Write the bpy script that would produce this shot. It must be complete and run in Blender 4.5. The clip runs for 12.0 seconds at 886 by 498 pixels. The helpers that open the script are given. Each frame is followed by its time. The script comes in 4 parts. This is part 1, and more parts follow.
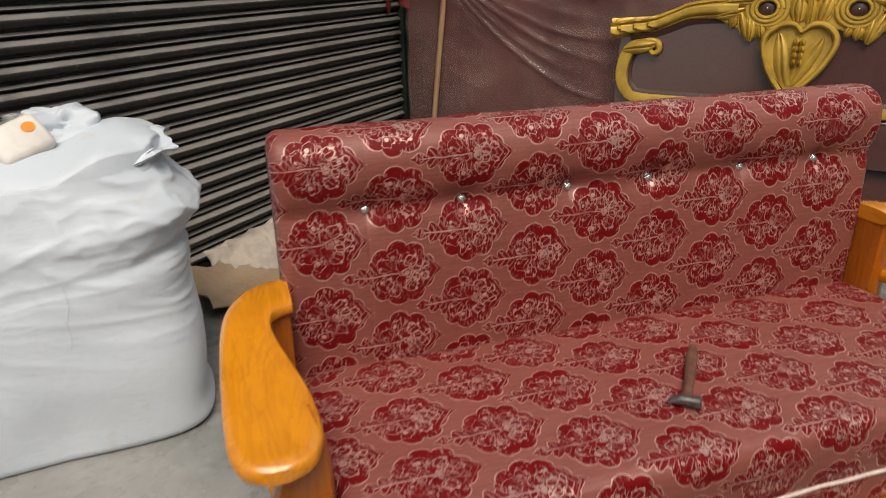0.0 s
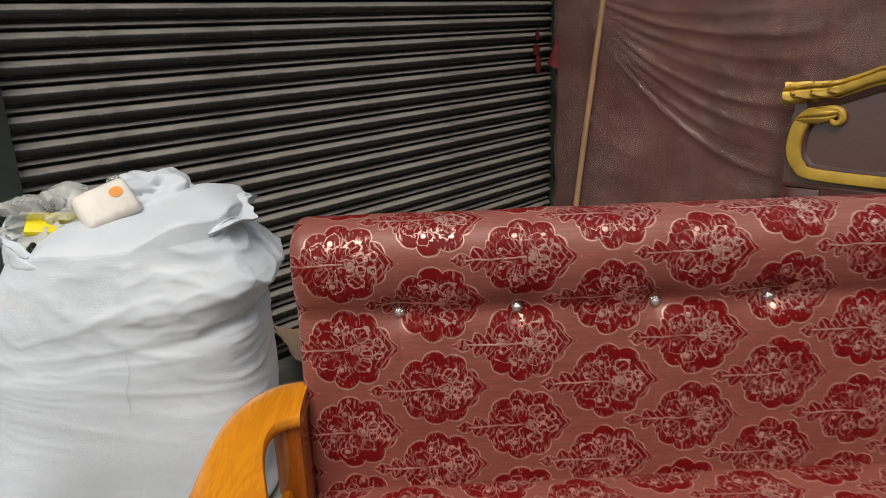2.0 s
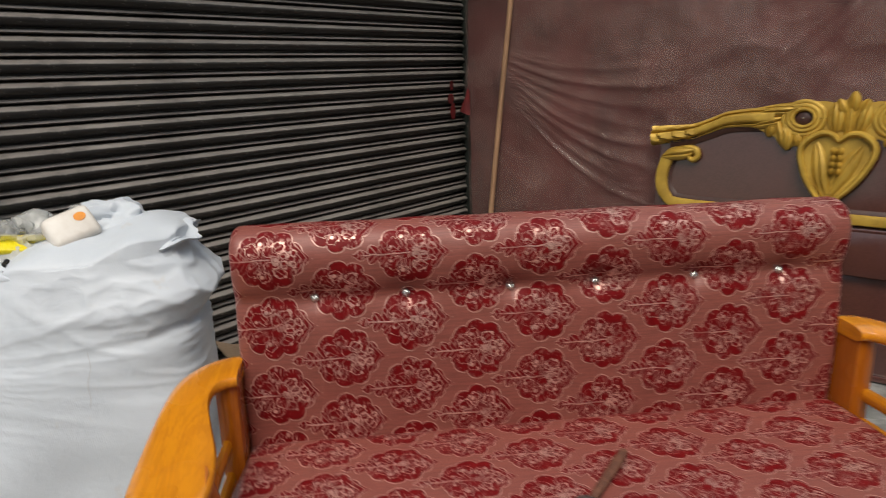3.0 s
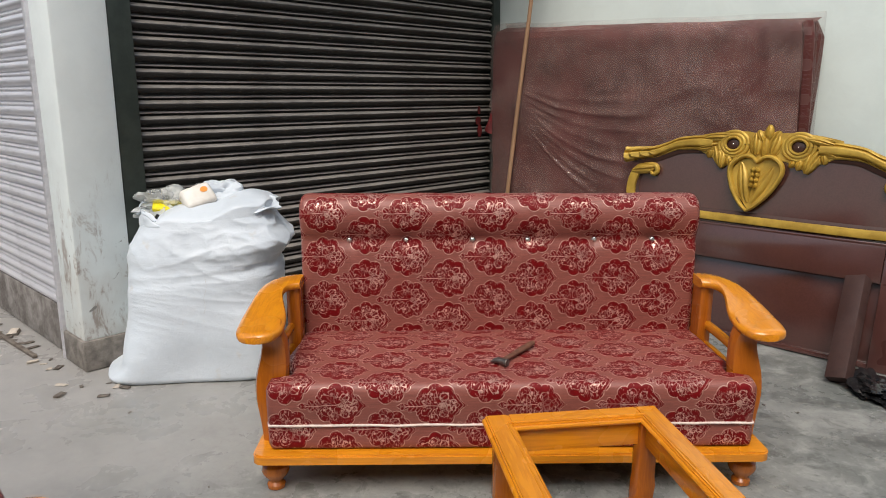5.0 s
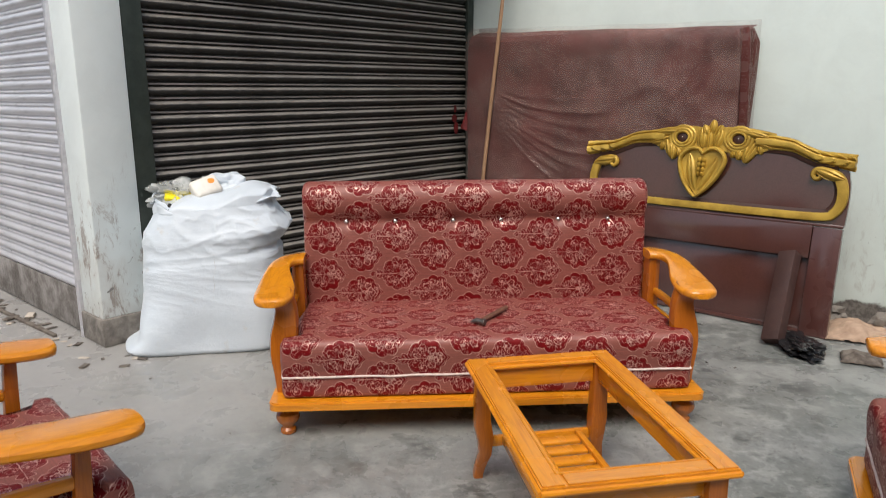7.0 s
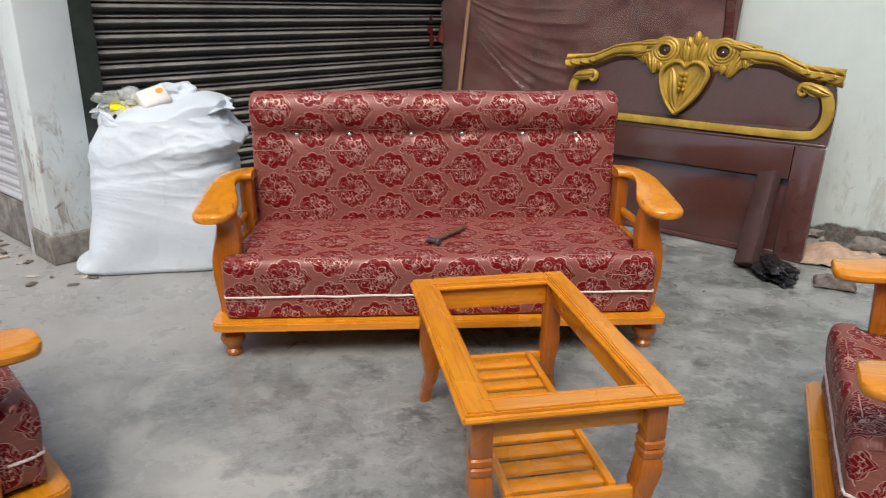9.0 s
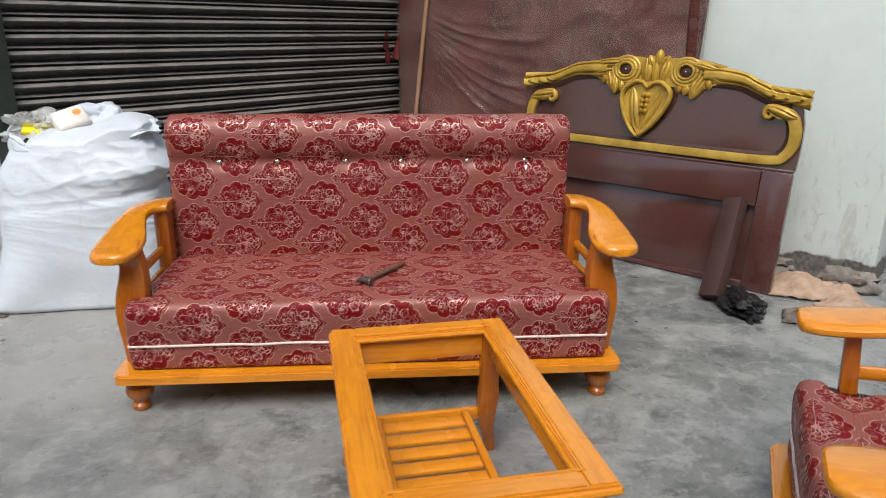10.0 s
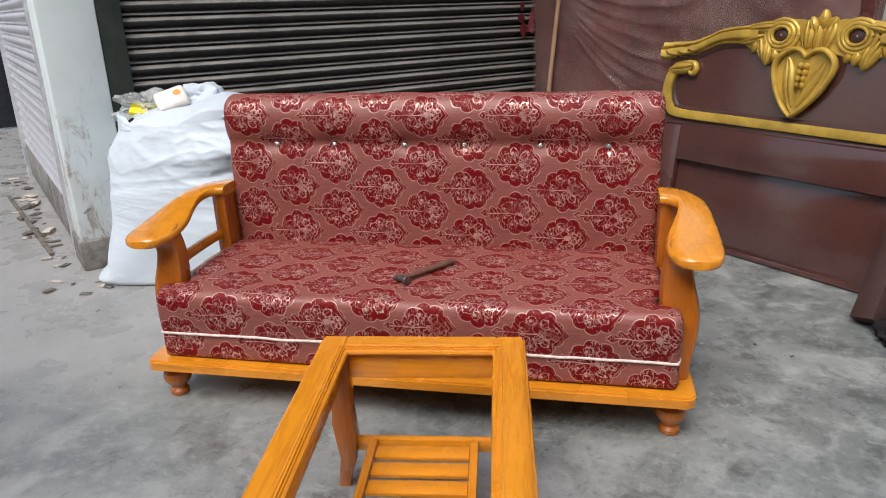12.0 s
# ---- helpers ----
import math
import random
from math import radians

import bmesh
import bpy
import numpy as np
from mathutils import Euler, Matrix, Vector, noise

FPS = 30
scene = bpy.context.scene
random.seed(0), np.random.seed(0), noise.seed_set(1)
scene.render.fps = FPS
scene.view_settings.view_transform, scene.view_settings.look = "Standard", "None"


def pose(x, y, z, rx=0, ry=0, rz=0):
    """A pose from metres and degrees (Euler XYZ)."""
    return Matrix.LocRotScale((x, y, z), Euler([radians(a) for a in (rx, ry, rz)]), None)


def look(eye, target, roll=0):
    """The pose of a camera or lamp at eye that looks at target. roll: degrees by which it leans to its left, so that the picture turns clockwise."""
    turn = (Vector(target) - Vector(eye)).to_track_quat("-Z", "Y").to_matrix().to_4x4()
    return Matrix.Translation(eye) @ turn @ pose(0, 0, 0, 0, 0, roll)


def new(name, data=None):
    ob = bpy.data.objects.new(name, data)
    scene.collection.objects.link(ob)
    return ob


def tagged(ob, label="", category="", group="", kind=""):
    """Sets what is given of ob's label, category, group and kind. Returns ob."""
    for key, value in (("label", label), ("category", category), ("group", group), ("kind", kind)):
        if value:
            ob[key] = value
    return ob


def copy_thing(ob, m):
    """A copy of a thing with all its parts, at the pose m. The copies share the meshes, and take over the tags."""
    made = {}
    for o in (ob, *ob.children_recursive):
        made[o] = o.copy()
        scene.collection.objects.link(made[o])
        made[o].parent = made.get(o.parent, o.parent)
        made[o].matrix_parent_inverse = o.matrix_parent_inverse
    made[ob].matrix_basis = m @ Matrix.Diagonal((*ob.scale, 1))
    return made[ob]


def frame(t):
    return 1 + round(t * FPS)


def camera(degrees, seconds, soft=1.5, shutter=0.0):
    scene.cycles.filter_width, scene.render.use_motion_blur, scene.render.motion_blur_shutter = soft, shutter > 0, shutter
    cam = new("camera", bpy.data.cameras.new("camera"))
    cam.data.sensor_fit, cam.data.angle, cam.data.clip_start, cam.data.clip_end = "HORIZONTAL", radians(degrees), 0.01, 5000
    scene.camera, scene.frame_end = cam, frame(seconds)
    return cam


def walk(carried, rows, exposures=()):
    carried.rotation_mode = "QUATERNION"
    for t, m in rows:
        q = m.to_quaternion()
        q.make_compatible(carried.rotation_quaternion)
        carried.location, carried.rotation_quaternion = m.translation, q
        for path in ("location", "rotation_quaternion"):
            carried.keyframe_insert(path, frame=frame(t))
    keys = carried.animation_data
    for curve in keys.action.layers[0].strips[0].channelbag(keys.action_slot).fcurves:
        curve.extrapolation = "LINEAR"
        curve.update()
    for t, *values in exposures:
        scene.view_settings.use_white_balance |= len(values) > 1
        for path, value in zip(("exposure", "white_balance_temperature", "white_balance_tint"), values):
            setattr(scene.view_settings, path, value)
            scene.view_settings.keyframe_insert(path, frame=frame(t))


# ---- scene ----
cam = camera(63.7, 12.0, soft=0.85, shutter=0.4)
PATH = [
    (0, (-0.911, -0.939, 1.33), (-0.372, 0.839, 0.59), -1.2),
    (0.5, (-0.792, -0.722, 1.351), (-0.25, 1.064, 0.632), 0.0),
    (1, (-0.717, -0.61, 1.366), (-0.324, 1.227, 0.68), 0.6),
    (1.5, (-0.621, -0.601, 1.36), (-0.476, 1.29, 0.726), -0.4),
    (2, (-0.566, -0.713, 1.357), (-0.523, 1.193, 0.753), -2.0),
    (2.5, (-0.546, -0.955, 1.358), (-0.44, 0.948, 0.752), -3.6),
    (3, (-0.482, -1.179, 1.37), (-0.276, 0.75, 0.886), -1.7),
    (3.2, (-0.451, -1.304, 1.369), (-0.218, 0.61, 0.838), -0.3),
    (4.8, (-0.315, -2.232, 1.422), (-0.238, -0.279, 0.998), -0.3),
    (5, (-0.282, -2.32, 1.409), (-0.252, -0.366, 0.982), -0.0),
    (5.5, (-0.273, -2.467, 1.427), (-0.218, -0.501, 1.065), -1.1),
    (6, (-0.347, -2.654, 1.425), (-0.258, -0.693, 1.042), -1.0),
    (6.5, (-0.371, -2.757, 1.428), (-0.307, -0.793, 1.058), 0.1),
    (7, (-0.337, -2.783, 1.41), (-0.237, -0.832, 0.983), -0.3),
    (7.2, (-0.336, -2.8, 1.426), (-0.233, -0.858, 0.957), -0.1),
    (8.8, (-0.222, -2.688, 1.366), (-0.09, -0.781, 0.778), -0.7),
    (9, (-0.154, -2.641, 1.34), (-0.044, -0.747, 0.708), 0.3),
    (9.5, (-0.057, -2.538, 1.343), (0.06, -0.655, 0.678), -1.2),
    (10, (0.04, -2.361, 1.351), (0.206, -0.459, 0.754), 0.6),
    (10.5, (0.149, -2.177, 1.341), (0.384, -0.292, 0.718), -0.9),
    (11, (0.324, -2.069, 1.322), (0.281, -0.163, 0.715), 2.0),
    (11.5, (0.482, -1.998, 1.284), (0.137, -0.118, 0.694), -1.1),
    (12, (0.561, -2.002, 1.309), (0.18, -0.148, 0.66), -1.8),
]
walk(cam, [(t, look(eye, target, roll)) for t, eye, target, roll in PATH], [(0.0, -0.10, 6900, 10), (1.5, -0.20, 6850, 10), (3.0, -0.20, 6750, 10), (5.0, 0.04, 6550, 10), (7.0, 0.10, 6500, 10), (9.0, 0.13, 6400, 10), (12.0, 0.20, 6150, 10)])

# ---- world and sun ----
world = bpy.data.worlds.new("world")
scene.world = world
world.use_nodes = True
wn = world.node_tree.nodes
sky = wn.new("ShaderNodeTexSky")
sky.sky_type = 'NISHITA'
sky.sun_disc = False
sky.sun_elevation, sky.sun_rotation = radians(57), radians(195)
sky.air_density, sky.dust_density = 1.5, 4.0
world.node_tree.links.new(sky.outputs[0], wn["Background"].inputs[0])
wn["Background"].inputs[1].default_value = 0.125
sun = new("sun", bpy.data.lights.new("sun", "SUN"))
sun.data.energy, sun.data.angle, sun.data.color = 2.65, radians(38), (1.0, 0.965, 0.91)
sun.matrix_world = look((-1.4, -4.8, 7.6), (0, 0, 0))
scene.view_settings.exposure = 0.0


# ---- small node language for the materials ----
class Mat:
    def __init__(self, name, rough=0.5, metal=0.0, **inputs):
        self.m = bpy.data.materials.new(name)
        self.m.use_nodes = True
        self.t = self.m.node_tree
        self.b = self.t.nodes["Principled BSDF"]
        self.put(self.b.inputs["Roughness"], rough)
        self.put(self.b.inputs["Metallic"], metal)
        for key, value in inputs.items():
            self.put(self.b.inputs[key.replace("_", " ")], value)

    def put(self, socket, value):
        if isinstance(value, bpy.types.NodeSocket):
            self.t.links.new(value, socket)
        else:
            if isinstance(value, tuple) and len(value) == 3 and socket.type == 'RGBA':
                value = (*value, 1)
            socket.default_value = value

    def f(self, op, a, b=0.0, c=0.0):
        n = self.t.nodes.new("ShaderNodeMath")
        n.operation = op
        for k, value in enumerate((a, b, c)):
            self.put(n.inputs[k], value)
        return n.outputs[0]

    def step(self, x, lo, hi, a=0.0, b=1.0):
        n = self.t.nodes.new("ShaderNodeMapRange")
        n.interpolation_type = 'SMOOTHSTEP'
        for k, value in enumerate((x, lo, hi, a, b)):
            self.put(n.inputs[k], value)
        return n.outputs[0]

    def mix(self, fac, a, b):
        n = self.t.nodes.new("ShaderNodeMix")
        n.data_type = 'RGBA'
        self.put(n.inputs[0], fac)
        self.put(n.inputs[6], a)
        self.put(n.inputs[7], b)
        return n.outputs[2]

    def coord(self, kind="Object", scale=(1, 1, 1), rot=(0, 0, 0), loc=(0, 0, 0)):
        c = self.t.nodes.new("ShaderNodeTexCoord")
        n = self.t.nodes.new("ShaderNodeMapping")
        self.t.links.new(c.outputs[kind], n.inputs[0])
        n.inputs[1].default_value, n.inputs[2].default_value, n.inputs[3].default_value = loc, rot, scale
        return n.outputs[0]

    def xyz(self, v):
        n = self.t.nodes.new("ShaderNodeSeparateXYZ")
        self.put(n.inputs[0], v)
        return n.outputs

    def noise(self, v, scale, detail=4.0, rough=0.55, warp=0.0):
        n = self.t.nodes.new("ShaderNodeTexNoise")
        self.put(n.inputs["Vector"], v)
        n.inputs["Scale"].default_value, n.inputs["Detail"].default_value = scale, detail
        n.inputs["Roughness"].default_value, n.inputs["Distortion"].default_value = rough, warp
        return n.outputs[0]

    def voronoi(self, v, scale, feature='F1', rand=1.0):
        n = self.t.nodes.new("ShaderNodeTexVoronoi")
        n.feature = feature
        self.put(n.inputs["Vector"], v)
        n.inputs["Scale"].default_value, n.inputs["Randomness"].default_value = scale, rand
        return n.outputs[0]

    def random(self):
        return self.t.nodes.new("ShaderNodeObjectInfo").outputs["Random"]

    def bump(self, h, dist=0.002, strength=0.6, under=None):
        n = self.t.nodes.new("ShaderNodeBump")
        n.inputs["Strength"].default_value, n.inputs["Distance"].default_value = strength, dist
        self.put(n.inputs["Height"], h)
        if under is not None:
            self.put(n.inputs["Normal"], under)
        return n.outputs[0]

    def done(self, colour, normal=None, rough=None):
        self.put(self.b.inputs["Base Color"], colour)
        if normal is not None:
            self.put(self.b.inputs["Normal"], normal)
        if rough is not None:
            self.put(self.b.inputs["Roughness"], rough)
        return self.m


def wood(name, light, dark, axis, rough=0.22, coat=0.5):
    """Varnished wood with its grain along one axis."""
    w = Mat(name, rough, Coat_Weight=coat, Coat_Roughness=0.12)
    s = [14.0, 14.0, 14.0]
    s[axis] = 0.9
    p = w.coord(scale=tuple(s))
    a = w.noise(p, 1.6, 5, 0.6, 0.8)
    fine = w.noise(p, 9.0, 3, 0.6)
    big = w.noise(w.coord(), 5.0, 2)
    rings = w.f('SINE', w.f('MULTIPLY', a, 42.0))
    c = w.mix(w.step(rings, -0.6, 1.0, 0.0, 0.34), light, dark)
    c = w.mix(w.step(fine, 0.45, 0.75, 0.0, 0.45), c, dark)
    c = w.mix(w.step(big, 0.35, 0.75, 0.0, 0.35), c, tuple(min(1, k * 1.25) for k in light))
    return w.done(c, w.bump(fine, 0.0006, 0.25), w.step(big, 0.3, 0.7, rough * 0.8, rough * 1.5))


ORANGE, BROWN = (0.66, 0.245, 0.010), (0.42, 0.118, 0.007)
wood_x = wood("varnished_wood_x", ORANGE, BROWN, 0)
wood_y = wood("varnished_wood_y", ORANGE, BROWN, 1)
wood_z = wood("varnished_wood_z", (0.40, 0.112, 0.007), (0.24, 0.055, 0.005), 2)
plum_x = wood("plum_polish_x", (0.078, 0.031, 0.026), (0.050, 0.019, 0.016), 1, 0.17, 0.9)
plum_z = wood("plum_polish_z", (0.082, 0.031, 0.026), (0.056, 0.020, 0.017), 2, 0.24, 0.8)
plank_wood = wood("old_plank", (0.048, 0.020, 0.016), (0.022, 0.009, 0.008), 2, 0.6, 0.0)
pole_wood = wood("pole_wood", (0.42, 0.25, 0.14), (0.28, 0.15, 0.08), 2, 0.55, 0.0)


def brocade(name, ground, motif, pale, dull=0.0):
    """Woven brocade: leafy medallions in staggered columns on a satin ground. Reads the UV map in metres."""
    b = Mat(name, 0.4, Specular_IOR_Level=0.25)
    uv = b.coord("UV")
    x, y, _ = b.xyz(uv)
    x = b.f('ADD', x, b.f('MULTIPLY_ADD', b.noise(uv, 22.0, 3), 0.012, -0.006))
    y = b.f('ADD', y, b.f('MULTIPLY_ADD', b.noise(b.coord("UV", loc=(3, 7, 0)), 22.0, 3), 0.012, -0.006))
    PX, PY = 0.350, 0.186

    def absolute(q):
        return b.f('ABSOLUTE', q)

    def ring(px, py, r, w):
        """A curl of bright thread: a thin circle round px, py."""
        d = b.f('SQRT', b.f('ADD', b.f('POWER', b.f('SUBTRACT', px, r[0]), 2), b.f('POWER', b.f('SUBTRACT', py, r[1]), 2)))
        return b.step(absolute(b.f('SUBTRACT', d, r[2])), w, w * 0.4)

    inside = lines = edge = None
    for k in (0, 1):
        xk = b.f('WRAP', b.f('ADD', x, 0.03 + k * PX / 2), PX / 2, -PX / 2)
        yk = b.f('WRAP', b.f('ADD', y, 0.02 + k * PY / 2), PY / 2, -PY / 2)
        ay = absolute(yk)
        r = b.f('SQRT', b.f('ADD', b.f('POWER', xk, 2), b.f('POWER', ay, 2)))
        ang = b.f('ARCTAN2', ay, xk)
        # flower body with round petals
        lobes = absolute(b.f('SINE', b.f('MULTIPLY_ADD', ang, 4.5, 0.2)))
        body = b.f('SUBTRACT', r, b.f('MULTIPLY_ADD', b.f('POWER', lobes, 0.6), 0.015, 0.067))
        # a long leafy stem to one side, a short tuft to the other
        leafy = b.f('MULTIPLY_ADD', absolute(b.f('SINE', b.f('ADD', b.f('MULTIPLY', xk, 92.0), b.f('MULTIPLY', ay, 55.0)))), 0.8, 0.2)
        stem = b.f('SUBTRACT', ay, b.f('MULTIPLY', b.f('MINIMUM', b.f('MAXIMUM', b.f('MULTIPLY_ADD', xk, 0.42, 0.064), 0.0), 0.040), leafy))
        stem = b.f('MAXIMUM', stem, b.f('MULTIPLY', xk, 1.0))
        tuft = b.f('SUBTRACT', ay, b.f('MULTIPLY', b.f('MAXIMUM', b.f('MULTIPLY_ADD', xk, -0.62, 0.071), 0.0), leafy))
        tuft = b.f('MAXIMUM', tuft, b.f('MULTIPLY', xk, -1.0))
        both = b.f('MINIMUM', body, b.f('MINIMUM', stem, tuft))
        far = b.f('MULTIPLY', b.step(xk, -0.146, -0.140), b.step(xk, 0.100, 0.094))
        ins = b.f('MULTIPLY', b.step(both, 0.0012, -0.0012), far)
        edg = b.f('MULTIPLY', b.step(both, 0.0046, 0.0034), b.f('MULTIPLY', b.step(both, 0.0006, 0.0018), far))
        # curls gathered in the heart of the flower, spots on the petals, a midrib along the stem
        got = None
        wx = b.f('ADD', xk, b.f('MULTIPLY_ADD', b.noise(b.coord("UV", loc=(1 + k, 2, 0)), 60.0, 2), 0.026, -0.013))
        wy = b.f('ADD', ay, b.f('MULTIPLY_ADD', b.noise(b.coord("UV", loc=(4, 6 + k, 0)), 60.0, 2), 0.026, -0.013))
        for cx, cy, rr, w in ((0.014, 0.0, 0.010, 0.0030), (0.036, 0.012, 0.010, 0.0026), (0.024, 0.032, 0.015, 0.0020), (0.058, 0.014, 0.008, 0.0024), (0.004, 0.020, 0.016, 0.0014), (-0.016, 0.046, 0.014, 0.0014), (-0.040, 0.024, 0.018, 0.0012)):
            q = ring(wx, wy, (cx, cy, rr), w)
            got = q if got is None else b.f('MAXIMUM', got, q)
        for cx, cy, rr in ((0.014, 0.0, 0.006), (-0.020, 0.043, 0.0055), (0.036, 0.044, 0.004), (-0.048, 0.018, 0.004)):
            d = b.f('SQRT', b.f('ADD', b.f('POWER', b.f('SUBTRACT', xk, cx), 2), b.f('POWER', b.f('SUBTRACT', ay, cy), 2)))
            got = b.f('MAXIMUM', got, b.step(d, rr * 1.2, rr * 0.8))
        rib = b.f('MULTIPLY', b.step(ay, 0.0022, 0.0010), b.f('MULTIPLY', b.step(xk, -0.125, -0.11), b.step(xk, 0.005, -0.005)))
        vein = b.f('MULTIPLY', b.step(b.f('SINE', b.f('ADD', b.f('MULTIPLY', xk, 430.0), b.f('MULTIPLY', ay, 330.0))), 0.45, 0.9), b.step(absolute(b.f('ADD', xk, 0.005)), 0.050, 0.062))
        comb = b.f('MULTIPLY', b.step(b.f('SINE', b.f('MULTIPLY_ADD', ang, 21.0, b.f('MULTIPLY', r, 160.0))), 0.5, 0.95), b.f('MULTIPLY', b.step(r, 0.020, 0.028), b.step(r, 0.052, 0.044)))
        got = b.f('MAXIMUM', b.f('MAXIMUM', got, rib), b.f('MAXIMUM', b.f('MULTIPLY', vein, 0.42), b.f('MULTIPLY', comb, 0.45)))
        got = b.f('MULTIPLY', got, b.step(both, -0.0004, -0.0025))
        inside = ins if inside is None else b.f('MAXIMUM', inside, ins)
        lines = got if lines is None else b.f('MAXIMUM', lines, got)
        edge = edg if edge is None else b.f('MAXIMUM', edge, edg)
    dots = b.f('MULTIPLY', b.step(b.voronoi(uv, 75.0), 0.22, 0.14), inside)
    flecks = b.f('MULTIPLY', b.step(b.noise(b.coord("UV", scale=(190, 52, 1)), 1.0, 2), 0.53, 0.62), b.f('MULTIPLY', inside, b.step(b.noise(b.coord("UV", loc=(5, 1, 0)), 15.0, 2), 0.44, 0.58)))
    lines = b.f('MAXIMUM', lines, b.f('MAXIMUM', b.f('MULTIPLY', dots, 0.35), b.f('MULTIPLY', flecks, 0.55)))
    lines = b.f('MULTIPLY', lines, b.step(b.noise(uv, 13.0, 2), 0.30, 0.56, 0.25, 1.0))
    edge = b.f('MULTIPLY', edge, b.step(b.noise(uv, 34.0, 2), 0.30, 0.58, 0.30, 1.0))
    thread = b.noise(b.coord("UV", scale=(45, 800, 1)), 1.0, 2)
    slub = b.noise(b.coord("UV", scale=(9, 160, 1)), 1.0, 3)
    blotch = b.noise(uv, 3.0, 3)
    g = b.mix(b.step(thread, 0.3, 0.7, 0.0, 0.7), ground, tuple(k * 1.5 for k in ground))
    g = b.mix(b.step(slub, 0.35, 0.7, 0.0, 0.45), g, tuple(k * 0.60 for k in ground))
    g = b.mix(b.step(blotch, 0.3, 0.7, 0.0, 0.12), g, motif)
    c = b.mix(inside, g, b.mix(b.step(b.noise(uv, 38.0, 2), 0.4, 0.65, 0.0, 0.4), motif, tuple(k * 1.5 for k in motif)))
    shine = b.f('MAXIMUM', lines, b.f('MULTIPLY', edge, 0.7))
    c = b.mix(b.f('MULTIPLY', shine, 0.60), c, pale)
    if dull:
        c = b.mix(dull, c, tuple(k * 0.75 for k in ground))
    b.put(b.b.inputs["Specular IOR Level"], b.f('MULTIPLY_ADD', shine, 0.40, b.f('MULTIPLY_ADD', inside, -0.45, 0.58)))
    b.put(b.b.inputs["Metallic"], b.f('MULTIPLY', shine, 0.0 if dull else 0.65))
    height = b.f('ADD', b.f('MULTIPLY', inside, 0.4), b.f('ADD', b.f('MULTIPLY', lines, 0.7), b.f('MULTIPLY', thread, 0.3)))
    return b.done(c, b.bump(height, 0.0017, 0.75), b.step(b.f('ADD', b.f('MULTIPLY', inside, 0.5), shine), 0.0, 1.4, 0.50, 0.30))


cloth = brocade("red_brocade", (0.222, 0.067, 0.050), (0.138, 0.0038, 0.0052), (0.97, 0.66, 0.56))
old_cloth = brocade("dusty_brocade", (0.120, 0.038, 0.032), (0.120, 0.020, 0.020), (0.22, 0.085, 0.07), 0.93)


def plain(name, c1, c2, scale, rough, metal=0.0, bump=0.001, detail=5, **more):
    p = Mat(name, rough, metal, **more)
    n = p.noise(p.coord(), scale, detail, 0.6)
    fine = p.noise(p.coord(), scale * 9, 3)
    c = p.mix(p.step(n, 0.32, 0.68), c1, c2)
    return p.done(c, p.bump(p.f('ADD', n, p.f('MULTIPLY', fine, 0.5)), bump, 0.6), p.step(fine, 0.3, 0.7, rough * 0.8, min(1, rough * 1.25)))


